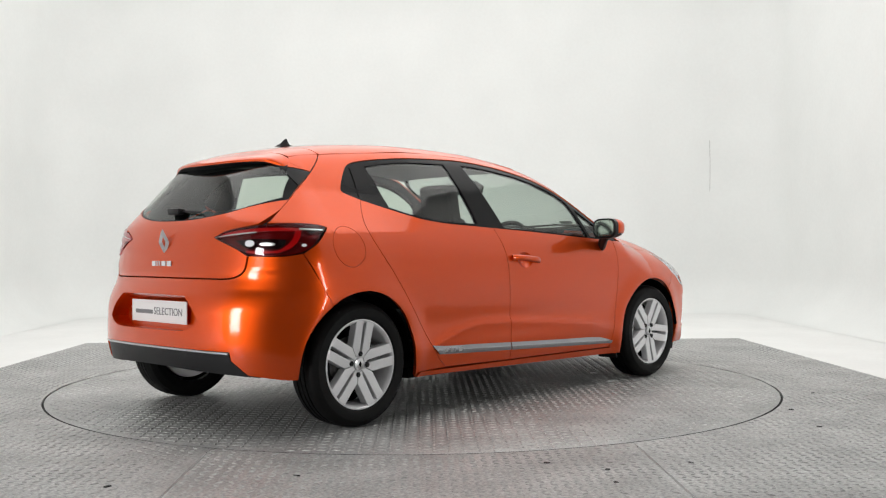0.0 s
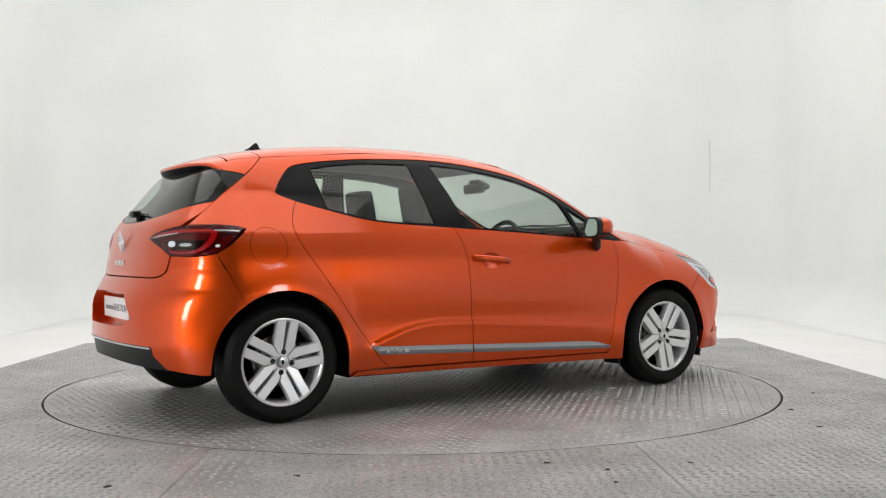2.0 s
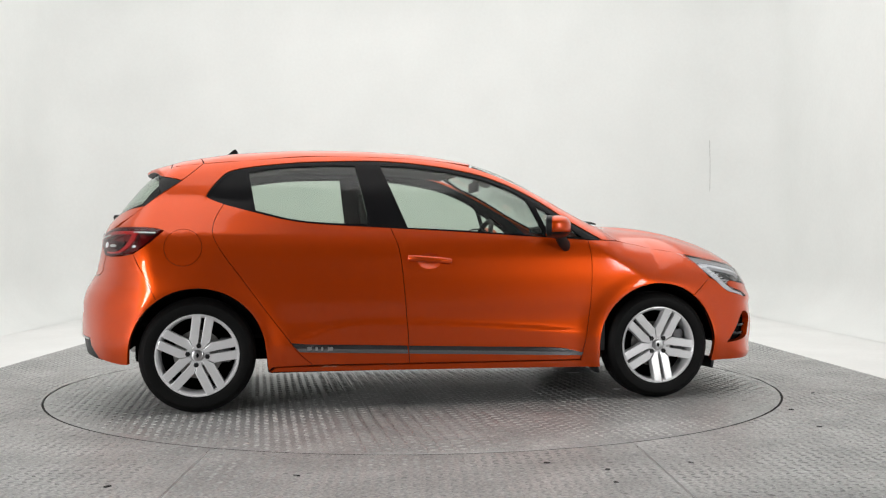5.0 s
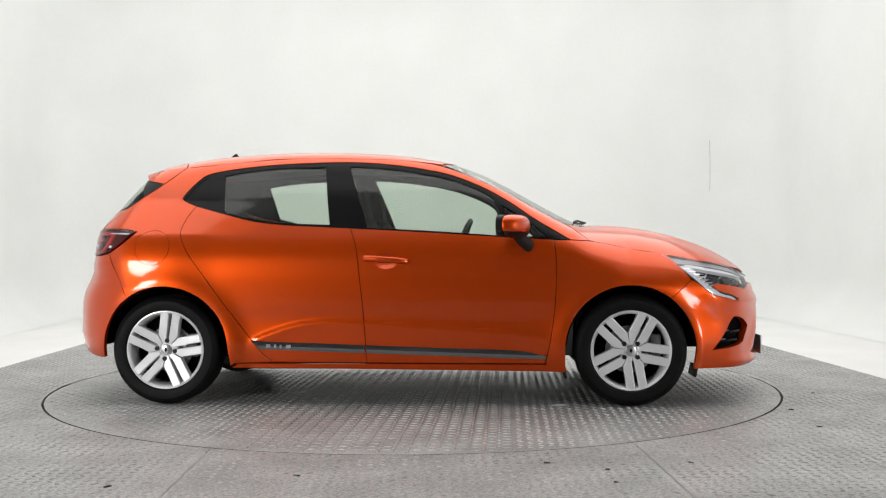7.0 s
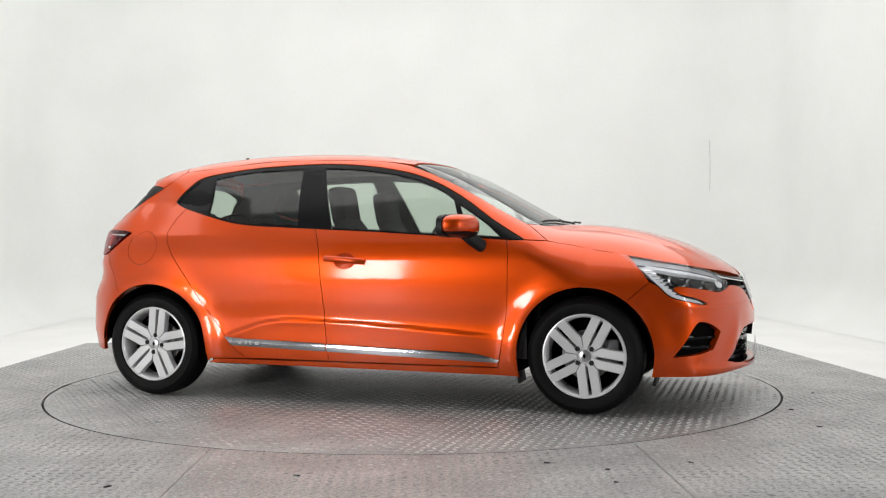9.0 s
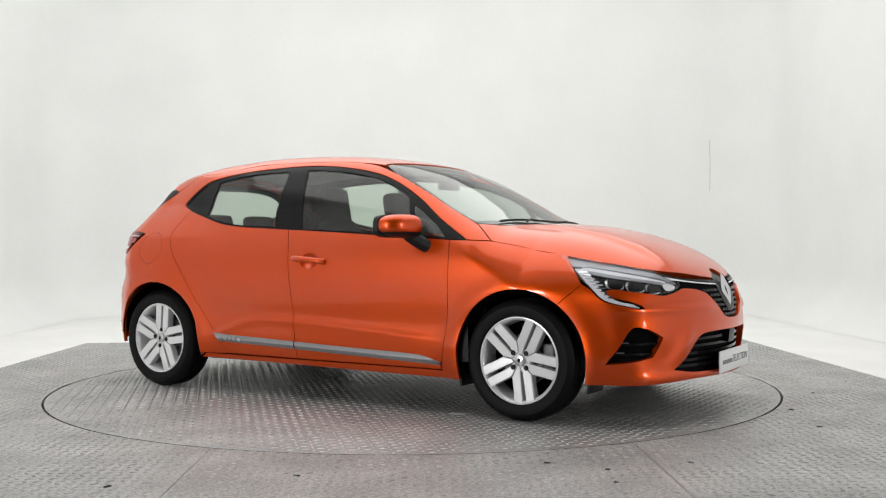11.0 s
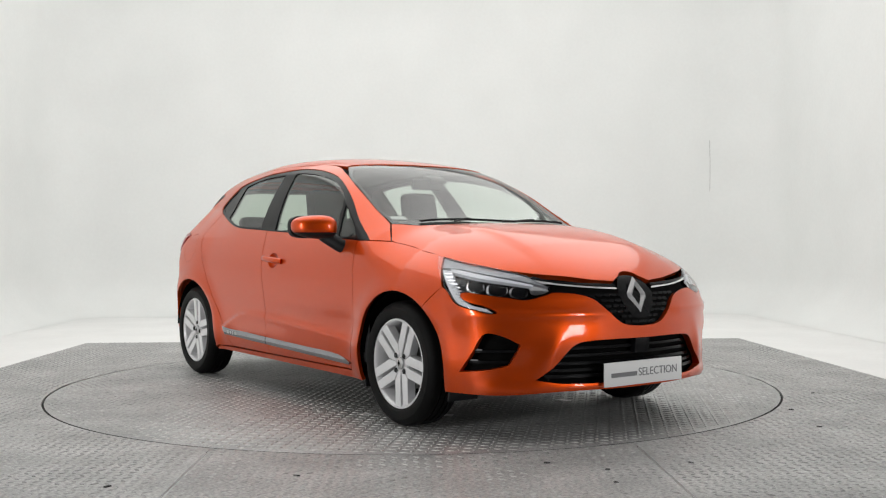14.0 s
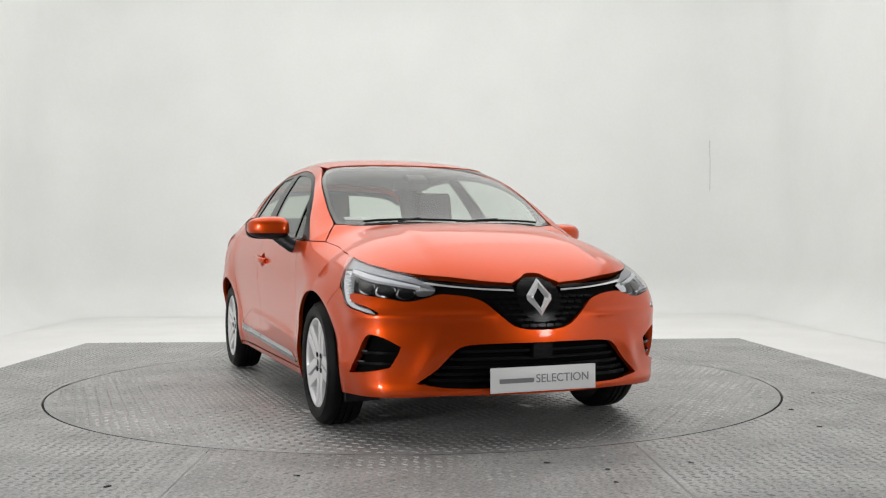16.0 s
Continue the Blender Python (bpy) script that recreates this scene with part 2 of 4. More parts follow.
def soft(pts, closed=True, n=7):
    """A smooth line through the points; a point given twice stays a corner."""
    P = [np.array(q, float) for q in pts]
    out, N = [], len(P)
    for i in range(N if closed else N - 1):
        a, b = P[i], P[(i + 1) % N]
        if np.allclose(a, b):
            continue
        p0 = P[i - 1] if (closed or i > 0) else a
        p3 = P[(i + 2) % N] if (closed or i + 2 < N) else b
        L = np.linalg.norm(b - a)
        t0 = (b - p0) / max(np.linalg.norm(b - p0), 1e-9) * L if not np.allclose(p0, a) else (b - a) * 0.7
        t1 = (p3 - a) / max(np.linalg.norm(p3 - a), 1e-9) * L if not np.allclose(p3, b) else (b - a) * 0.7
        if np.allclose(p0, a):
            t0 = b - a
        if np.allclose(p3, b):
            t1 = b - a
        for s in np.linspace(0, 1, n, endpoint=False):
            out.append((2 * s ** 3 - 3 * s ** 2 + 1) * a + (s ** 3 - 2 * s ** 2 + s) * t0
                       + (3 * s ** 2 - 2 * s ** 3) * b + (s ** 3 - s ** 2) * t1)
    if not closed:
        out.append(P[-1])
    return np.array(out)


def mirrored(pts):
    """A closed outline from its right half: the points run from the middle line to the middle line."""
    return list(pts) + [(-u, v) for u, v in reversed(pts)]


def sided(pts):
    """The same for plans of (x, y): mirrored in y."""
    return list(pts) + [(u, -v) for u, v in reversed(pts)]


def spaced(line, step):
    seg = np.linalg.norm(np.diff(np.vstack([line, line[:1]]), axis=0), axis=1)
    out = []
    for i, s in enumerate(seg):
        if s < 1e-6:
            continue
        a, b = line[i], line[(i + 1) % len(line)]
        for k in range(max(1, int(math.ceil(s / step)))):
            out.append(a + (b - a) * k / max(1, int(math.ceil(s / step))))
    return np.array(out)


def within(P, line):
    """Which points lie inside a closed line."""
    x, y = P[:, 0], P[:, 1]
    ins = np.zeros(len(P), bool)
    for a, b in zip(line, np.roll(line, -1, axis=0)):
        c = (a[1] > y) != (b[1] > y)
        if c.any():
            ins ^= c & (x < (b[0] - a[0]) * (y - a[1]) / (b[1] - a[1] + 1e-12) + a[0])
    return ins


def drawn_in(line, d):
    """A closed line moved inwards by d."""
    area = 0.5 * np.sum(line[:, 0] * np.roll(line[:, 1], -1) - line[:, 1] * np.roll(line[:, 0], -1))
    t = np.roll(line, -1, axis=0) - np.roll(line, 1, axis=0)
    t /= np.linalg.norm(t, axis=1, keepdims=True) + 1e-9
    return line + np.stack([-t[:, 1], t[:, 0]], 1) * d * np.sign(area)


DEG = {"nose": 0.0185, "tail": 0.0165}


def panel(name, kind, outline, mat, parent, label="", holes=(), gap=0.002, out=0.0, depth=0.02, step=0.03, smooth=True, shift=None):
    """A pressed panel of the skin inside an outline, with returned edges. holes are outlines too."""
    from mathutils.geometry import delaunay_2d_cdt
    k = np.array([DEG.get(kind, 1.0), 1.0])
    loops = []
    for i, o in enumerate([outline, *holes]):
        line = soft(np.array(o, float) * k) if smooth else np.array(o, float) * k
        loops.append(drawn_in(spaced(line, step * 0.6), gap if i == 0 else -gap))
    verts, edges = [], []
    for line in loops:
        b = len(verts)
        verts += list(line)
        edges += [(b + i, b + (i + 1) % len(line)) for i in range(len(line))]
    rim = np.array(verts)
    lo, hi = rim.min(0), rim.max(0)
    gx, gy = np.meshgrid(np.arange(lo[0], hi[0], step), np.arange(lo[1], hi[1], step))
    gx[1::2] += step / 2
    grid = np.stack([gx.ravel(), gy.ravel()], 1)
    grid = grid[within(grid, loops[0])]
    for h in loops[1:]:
        grid = grid[~within(grid, h)]
    if len(grid):
        d = np.min(np.linalg.norm(grid[:, None] - rim[None], axis=2), axis=1)
        grid = grid[d > step * 0.45]
    every = np.vstack([rim, grid]) if len(grid) else rim
    V, E, F, _, _, _ = delaunay_2d_cdt([Vector(v) for v in every], edges, [], 0, 1e-6)
    V = np.array([tuple(v) for v in V])
    cen = np.array([V[list(f)].mean(0) for f in F])
    keep = within(cen, loops[0])
    for h in loops[1:]:
        keep &= ~within(cen, h)
    F = [tuple(f) for f, q in zip(F, keep) if q]
    P = lift(kind, V / k)
    Nn = outward(P)
    P = P + Nn * out
    if shift is not None:
        P = P + shift(P)
        S = np.zeros_like(P)
        for f in F:
            q = np.cross(P[f[1]] - P[f[0]], P[f[2]] - P[f[0]])
            q = q if np.dot(q, Nn[f[0]]) > 0 else -q
            S[list(f)] += q
        Nn = S / (np.linalg.norm(S, axis=1, keepdims=True) + 1e-12)
    # faces turn outwards
    faces = []
    for f in F:
        a, b, c = P[f[0]], P[f[1]], P[f[2]]
        faces.append(f if np.dot(np.cross(b - a, c - a), Nn[f[0]]) > 0 else f[::-1])
    # returned edges
    count = {}
    for f in faces:
        for i in range(3):
            count[(f[i], f[(i + 1) % 3])] = 1
    P, Nn = list(P), list(Nn)
    for (a, b) in [e for e in count if (e[1], e[0]) not in count]:
        i = len(P)
        side = np.cross(P[b] - P[a], Nn[a])
        side /= np.linalg.norm(side) + 1e-9
        P += [P[a], P[b], P[b] - Nn[b] * depth, P[a] - Nn[a] * depth]
        # walls that stand up from the panel face inwards
        Nn += [side if depth >= 0 else -side] * 4
        faces.append((i + 1, i, i + 3, i + 2))
    me = mesh_of(name, P, faces, mat, Nn)
    return attach(name, me, parent, label)


def box(sx, sy, sz, bevel=0.01, at_=(0, 0, 0), turn=None, seg=2):
    """A bevelled block as a bmesh."""
    bm = bmesh.new()
    bmesh.ops.create_cube(bm, size=1, matrix=Matrix.Diagonal((sx, sy, sz, 1)))
    if bevel:
        bmesh.ops.bevel(bm, geom=bm.edges[:], offset=bevel, segments=seg, affect="EDGES", profile=0.6)
    if turn:
        bm.transform(turn)
    bm.transform(Matrix.Translation(at_))
    return bm


def spun(profile, n=48, axis="y"):
    """A turned body: the profile gives (radius, height) along the axis."""
    bm = bmesh.new()
    rings = []
    for r, h in profile:
        ring = []
        for i in range(n):
            a = 2 * math.pi * i / n
            ring.append(bm.verts.new((r * math.cos(a), h, r * math.sin(a)) if axis == "y" else (r * math.cos(a), r * math.sin(a), h)))
        rings.append(ring)
    for a, b in zip(rings, rings[1:]):
        for i in range(n):
            bm.faces.new((a[i], a[(i + 1) % n], b[(i + 1) % n], b[i]))
    return bm


def tube(points, radius, n=8, flat=1.0):
    """A round bar along points."""
    bm = bmesh.new()
    pts = [Vector(q) for q in points]
    rings = []
    for i, q in enumerate(pts):
        t = (pts[min(i + 1, len(pts) - 1)] - pts[max(i - 1, 0)]).normalized()
        u = t.orthogonal().normalized() if abs(t.z) > 0.95 else t.cross(Vector((0, 0, 1))).normalized()
        v = t.cross(u)
        rings.append([bm.verts.new(q + u * math.cos(2 * math.pi * k / n) * radius + v * math.sin(2 * math.pi * k / n) * radius * flat) for k in range(n)])
    for a, b in zip(rings, rings[1:]):
        for i in range(n):
            bm.faces.new((a[i], a[(i + 1) % n], b[(i + 1) % n], b[i]))
    bm.faces.new(rings[0][::-1])
    bm.faces.new(rings[-1])
    return bm


def slab(outline, thick, axis="z", base=0.0):
    """A flat plate from an outline, with thickness."""
    bm = bmesh.new()
    place = {"z": lambda u, v, h: (u, v, h), "y": lambda u, v, h: (u, h, v), "x": lambda u, v, h: (h, u, v)}[axis]
    lo = [bm.verts.new(place(u, v, base)) for u, v in outline]
    hi = [bm.verts.new(place(u, v, base + thick)) for u, v in outline]
    bm.faces.new(lo[::-1])
    bm.faces.new(hi)
    n = len(lo)
    for i in range(n):
        bm.faces.new((lo[i], lo[(i + 1) % n], hi[(i + 1) % n], hi[i]))
    return bm


# ---- the studio ----
def studio():
    X, Y0, Y1, YS, Z, R = 4.85, -8.2, 7.2, -4.7, 5.2, 0.55

    def cove(name, pts, mat, label):
        """A wall that runs in a curve into the floor; pts: its foot line from end to end, the room on its left."""
        bm = bmesh.new()
        rows = []
        for i, q in enumerate(pts):
            q = Vector((*q, 0))
            t = (Vector((*pts[min(i + 1, len(pts) - 1)], 0)) - Vector((*pts[max(i - 1, 0)], 0))).normalized()
            into = Vector((-t.y, t.x, 0))
            row = [q + into * R + Vector((0, 0, -0.02))]
            row += [q + into * R * (1 - math.sin(a)) + Vector((0, 0, -0.02 + R * (1 - math.cos(a)))) for a in np.linspace(0.15, math.pi / 2, 10)]
            row += [q + Vector((0, 0, Z)), q - into * 0.15 + Vector((0, 0, Z)), q - into * 0.15 + Vector((0, 0, -0.02))]
            rows.append([bm.verts.new(v) for v in row])
        for a, b in zip(rows, rows[1:]):
            for i in range(len(a) - 1):
                bm.faces.new((a[i], a[i + 1], b[i + 1], b[i]))
        ob = part(name, bm, mat, None, "", 50)
        return tagged(ob, label, kind="structure")

    # one bent run of wall: side, rounded corner, back, rounded corner, side
    C = 0.9
    run = [(X, YS), (X, 0.0), (X, Y1 - C)]
    run += [(X - C + C * math.cos(a), Y1 - C + C * math.sin(a)) for a in np.linspace(0.12, math.pi / 2, 9)]
    run += [(0, Y1), (-X + C, Y1)]
    run += [(-X + C - C * math.sin(a), Y1 - C + C * math.cos(a)) for a in np.linspace(0.12, math.pi / 2, 9)]
    run += [(-X, 0.0), (-X, YS)]
    cove("wall_north", run, WALL, "white painted studio wall curving into the floor")
    ob = part("wall_south", box(2 * X + 0.3, 0.15, Z, 0, (0, Y0 - 0.07, Z / 2 - 0.02)), DARKWALL, None)
    tagged(ob, "plain dark wall behind the stand", kind="structure")
    for name, sx in (("wall_west", -1), ("wall_east", 1)):
        ob = part(name, box(0.15, YS - Y0 - 0.005, Z, 0, (sx * (X + 0.075), (YS + Y0) / 2, Z / 2 - 0.02)), DARKWALL, None)
        tagged(ob, "plain dark side wall before the white stand", kind="structure")
    ob = part("ceiling", box(2 * X + 0.3, Y1 - YS + 0.3, 0.12, 0, (0, (YS + Y1) / 2 + 0.15, Z + 0.06)), WALL, None)
    tagged(ob, "plain white studio ceiling", kind="structure")
    ob = part("ceiling_south", box(2 * X + 0.3, YS - Y0 + 0.14, 0.12, 0, (0, (YS + Y0) / 2 - 0.075, Z + 0.06)), DARKWALL, None)
    tagged(ob, "plain dark ceiling before the white stand", kind="structure")
    ob = part("floor", box(2 * X, Y1 + 3.6, 0.1, 0, (0, (Y1 - 3.6) / 2, -0.072)), FLOORW, None)
    tagged(ob, "white painted studio floor", kind="structure")
    ob = part("floor_south", box(2 * X, -3.6 - Y0, 0.1, 0, (0, (Y0 - 3.6) / 2, -0.072)), DARKFLOOR, None)
    tagged(ob, "dark grey floor before the stand", kind="structure")


DISC_R = 2.2414


def stand():
    """The square steel stand with a round hole, in sheets, and the turntable in it."""
    X, Y0, Y1, R = 3.08, -3.6, 2.93, DISC_R + 0.012
    n = 96
    ring = [(R * math.cos(2 * math.pi * i / n), R * math.sin(2 * math.pi * i / n)) for i in range(n)]
    base = new("platform")
    tagged(base, "square platform of worn grey steel tread plate", kind="structure")
    cuts = [-X, -0.9, 0.967, X]
    for a, b in zip(cuts, cuts[1:]):
        for y0, y1 in ((Y0, 0.0), (0.0, Y1)):
            # outline of the sheet less the round hole
            g = 0.0015
            bm = bmesh.new()
            xs = np.linspace(a + g, b - g, 60)
            sgn = -1 if y1 == 0.0 else 1
            outer = y0 if sgn < 0 else y1
            prev = None
            for x in xs:
                inner = sgn * math.sqrt(max(R * R - x * x, 0)) if abs(x) < R else sgn * g
                col = [bm.verts.new((x, outer, -0.016)), bm.verts.new((x, outer, 0)), bm.verts.new((x, inner, 0)), bm.verts.new((x, inner, -0.016))]
                if prev:
                    for i in range(3):
                        bm.faces.new((prev[i], prev[i + 1], col[i + 1], col[i]))
                prev = col
            part("steel_sheet", bm, PLATE, base)
    bm = bmesh.new()
    bmesh.ops.create_circle(bm, cap_ends=True, segments=96, radius=R + 0.03, matrix=Matrix.Translation((0, 0, -0.0165)))
    part("pit", bm, DIRT, base)
    return base


def treads(name, spots, mat, parent, label):
    """Raised lozenge bars at (x, y, turn), joined."""
    L, Wd, Hh = 0.021, 0.0090, 0.0032
    shape = np.array([(-L, 0, 0), (0, -Wd, 0), (L, 0, 0), (0, Wd, 0), (-L * 0.6, 0, Hh), (0, -Wd * 0.55, Hh), (L * 0.6, 0, Hh), (0, Wd * 0.55, Hh)])
    quads = np.array([(4, 5, 6, 7), (0, 1, 5, 4), (1, 2, 6, 5), (2, 3, 7, 6), (3, 0, 4, 7)])
    S = np.array(spots)
    c, s = np.cos(S[:, 2])[:, None], np.sin(S[:, 2])[:, None]
    V = np.stack([S[:, 0:1] + c * shape[:, 0] - s * shape[:, 1], S[:, 1:2] + s * shape[:, 0] + c * shape[:, 1],
                  np.broadcast_to(shape[:, 2] + 0.0002, (len(S), 8))], -1).reshape(-1, 3)
    F = (quads[None] + 8 * np.arange(len(S))[:, None, None]).reshape(-1, 4)
    me = mesh_of(name, V, F.tolist(), mat, smooth=False)
    ob = attach(name, me, parent, label)
    return tagged(ob, kind="stuff") if len(spots) > 1 else ob


def tread_spots(inside, pitch, turn, span):
    """Rows of bars, each at a right angle to its neighbours."""
    out = []
    n = int(span / pitch) + 2
    c, s = math.cos(turn), math.sin(turn)
    for i in range(-n, n):
        for j in range(-n, n):
            u, v = i * pitch, j * pitch
            x, y = c * u - s * v, s * u + c * v
            if inside(x, y):
                out.append((x, y, turn + (math.pi / 4 if (i + j) % 2 else -math.pi / 4)))
    return out


studio()
platform = stand()
platform_bars = tread_spots(lambda x, y: -3.07 < x < 3.07 and -3.5 < y < 2.92 and x * x + y * y > (DISC_R + 0.03) ** 2
                            and abs(x + 0.9) > 0.02 and abs(x - 0.967) > 0.02, 0.046, 0.0, 3.7)
near_bars = [b for b in platform_bars if -2.93 < b[1] < -2.74 and abs(b[0]) < 1.5]
treads("tread_relief", [b for b in platform_bars if b not in set(near_bars)], WORN, platform, "worn raised bars of the tread plate")

turntable = new("turntable")
tagged(turntable, "round turntable of grey steel tread plate set in the platform", "turntable")
bm = spun([(0.0, 0.0), (DISC_R - 0.004, 0.0), (DISC_R - 0.002, -0.001)], 128, "z")
bmesh.ops.remove_doubles(bm, verts=bm.verts[:], dist=1e-5)
part("plate", bm, DISC, turntable)
part("plate_edge", spun([(DISC_R - 0.002, -0.001), (DISC_R, -0.003), (DISC_R, -0.0155), (DISC_R - 0.03, -0.0155)], 128, "z"), DIRT, turntable, "dirty dark edge of the round plate")
bars = []
for k, (x0, x1, turn) in enumerate(((-2.24, -0.62, 0.0), (-0.62, 0.62, math.pi / 4), (0.62, 2.24, 0.0))):
    bars += tread_spots(lambda x, y: x0 + 0.015 < x < x1 - 0.015 and x * x + y * y < (DISC_R - 0.03) ** 2, 0.046, turn, 3.3)
treads("tread_relief", bars, TREAD, turntable, "raised bars of the turntable's plate")



# ---- the car ----
car = new("car")
tagged(car, "orange five-door hatchback car with silver alloy wheels", "car")

# lines that the panels share; plans as in lift()
BELT = [(-1.228, 1.142), (-1.157, 1.115), (-0.969, 1.064), (-0.801, 1.024), (-0.638, 1.004), (-0.445, 0.993), (-0.252, 0.982),
        (0.128, 0.961), (0.536, 0.934), (0.892, 0.912)]
ARC = [(-1.252, 1.162), (-1.233, 1.196), (-1.187, 1.254), (-1.132, 1.302), (-1.021, 1.329), (-0.858, 1.349), (-0.693, 1.362),
       (-0.361, 1.373), (-0.194, 1.368), (-0.026, 1.352), (0.14, 1.326), (0.306, 1.287), (0.47, 1.221), (0.63, 1.131),
       (0.787, 1.022), (0.962, 0.920)]
RAILY = curve(-1.5, 0.455, -1.2, 0.49, -0.4, 0.50, 0.1, 0.505, 0.24, 0.53, 0.45, 0.592, 0.65, 0.624, 0.8, 0.638, 0.95, 0.652, 1.06, 0.68,
              1.13, 0.692, 1.25, 0.71, 1.5, 0.698)


def rail(xs):
    """The line where the roof, the windscreen and the bonnet meet the body's side, in the side plan."""
    P = lift("top", [(x, -at(RAILY, x)) for x in xs])
    return [(a[0], a[2]) for a in P]


BONNETSIDE = [(1.226, -0.699), (1.35, -0.702), (1.48, -0.703)]


def edge(xs, s=-1):
    return [(x, s * float(at(RAILY, x))) for x in xs]


GAP = [(-0.252, 0.982), (-0.214, 0.872), (-0.190, 0.685), (-0.170, 0.465), (-0.155, 0.235)]
REARCUT = [(-1.157, 1.115), (-1.199, 1.036), (-1.212, 0.956), (-1.168, 0.860), (-1.066, 0.719), (-0.940, 0.545), (-0.802, 0.362), (-0.745, 0.29), (-0.68, 0.238)]
FRONTCUT = [(0.877, 0.913), (0.889, 0.805), (0.882, 0.559), (0.857, 0.374), (0.826, 0.232)]


def arch(cx, a0, a1, r=0.357, cz=0.305, n=14):
    return [(cx + r * math.cos(radians(a)), cz + r * math.sin(radians(a))) for a in np.linspace(a0, a1, n)]


def dup(p):
    return [p, p]


REARSEAM = arch(-AXLE, 178, 124, n=7) + [(-1.497, 0.602), (-1.545, 0.70), (-1.62, 0.845)]
NOSESEAM = [(1.622, 0.69), (1.508, 0.590)] + arch(AXLE, 50, 2, n=7)
TAILSEAM = moved(REARSEAM, "side", "tail")
WINGSEAM = moved(NOSESEAM, "side", "nose")


# rear quarter with the rail over the windows and the windscreen pillar, in one pressing
PILLARFOOT = [(a[0], a[2]) for a in lift("top", [(0.954 + 0.126 * f, -0.649 - 0.080 * f) for f in (0, 0.25, 0.5, 0.75, 1)])]
xs_rail = [-1.40, -1.2, -0.9, -0.6, -0.3, 0.0, 0.2, 0.35, 0.5, 0.65, 0.8, 0.95, 1.06]
side = dup(rail([-1.272])[0]) + rail(xs_rail[1:-2]) + dup(PILLARFOOT[0]) + PILLARFOOT[1:-1] + dup(PILLARFOOT[-1]) + dup((0.970, 0.912)) + ARC[-2:0:-1]
side += dup(ARC[0]) + [(-1.236, 1.147)] + dup(BELT[1]) + REARCUT[1:-1] + dup(REARCUT[-1]) + dup((-0.90, 0.232))
side += dup((-0.921, 0.215)) + arch(-AXLE, 5, 124) + dup((-1.497, 0.600)) + [(-1.545, 0.70)] + dup((-1.62, 0.845)) + [(-1.541, 0.899)] + dup((-1.463, 0.969))
side += [(-1.514, 0.982), (-1.624, 0.989)] + dup((-1.715, 0.988)) + [(-1.639, 1.052), (-1.581, 1.10), (-1.488, 1.173), (-1.438, 1.209), (-1.382, 1.252), (-1.33, 1.296)]
FLAP = [(-1.363 + 0.097 * math.cos(a), 0.878 + 0.098 * math.sin(a)) for a in np.linspace(0, 2 * math.pi, 20, endpoint=False)]
quarter = panel("body_side", "side", side, PAINT, car, holes=[FLAP], step=0.03, gap=0.0012)
both(quarter)
flap = panel("fuel_flap", "side", FLAP, PAINT, car, gap=0.001)
both(flap)

rear_door = panel("rear_door", "side", dup(REARCUT[0]) + BELT[2:6] + dup(GAP[0]) + GAP[1:-1] + dup(GAP[-1]) + dup(REARCUT[-1]) + REARCUT[-2:0:-1], PAINT, car, step=0.016)
CUP = [(-0.046 + 0.064 * math.cos(a), 0.799 + 0.043 * math.sin(a)) for a in np.linspace(0, 2 * math.pi, 16, endpoint=False)]
front_door = panel("front_door", "side", dup(GAP[0]) + BELT[7:9] + dup(FRONTCUT[0]) + FRONTCUT[1:-1] + dup(FRONTCUT[-1]) + dup(GAP[-1]) + GAP[-2:0:-1], PAINT, car, holes=[CUP], step=0.016)
sill = panel("sill", "side", dup((-0.88, 0.231)) + dup((0.935, 0.228)) + dup((0.945, 0.185)) + dup((-0.915, 0.205)), PAINT, car)

wing = dup((0.879, 0.910)) + dup((0.965, 0.909)) + dup((PILLARFOOT[-1][0] + 0.002, PILLARFOOT[-1][1] - 0.003)) + [(a[0], a[2]) for a in lift("top", BONNETSIDE[:2])] + dup((1.497, 0.832))
wing += [(1.545, 0.785), (1.588, 0.735)] + dup((1.622, 0.69)) + dup((1.508, 0.590)) + arch(AXLE, 53, 175)
wing += dup((0.938, 0.19)) + dup((0.828, 0.23)) + FRONTCUT[-2:0:-1]
front_wing = panel("front_wing", "side", wing, PAINT, car, step=0.025, gap=0.0012)

# side windows
def inset_top(x0, x1, d):
    return [(x, z - d) for x, z in ARC if x0 < x < x1]


FRONTGLASS = dup((-0.155, 0.986)) + [(0.128, 0.972), (0.40, 0.953)] + dup((0.628, 0.936)) + dup((0.545, 1.148)) + inset_top(-0.25, 0.5, 0.026)[::-1] + dup((-0.285, 1.346))
REARGLASS = dup((-0.372, 1.005)) + dup((-0.428, 1.344)) + inset_top(-1.0, -0.45, 0.024)[::-1] + dup((-1.022, 1.300)) + dup((-0.985, 1.082)) + [(-0.801, 1.036), (-0.638, 1.016)]
QUARTERGLASS = dup((-1.238, 1.160)) + [(-1.175, 1.246)] + dup((-1.125, 1.290)) + dup((-1.150, 1.130))
FRONTQUARTER = dup((0.657, 0.938)) + dup((0.842, 0.930)) + [(0.75, 1.010)] + dup((0.592, 1.112))
frame_line = dup(ARC[0]) + ARC[1:-1] + dup(ARC[-1]) + dup((0.955, 0.913)) + BELT[8:1:-1] + dup(BELT[1]) + [(-1.232, 1.145)]
trim_black = panel("window_surround", "side", frame_line, GLOSS, car, "gloss black window frames and pillars", holes=[FRONTGLASS, REARGLASS, QUARTERGLASS, FRONTQUARTER], gap=0.001, out=-0.004)
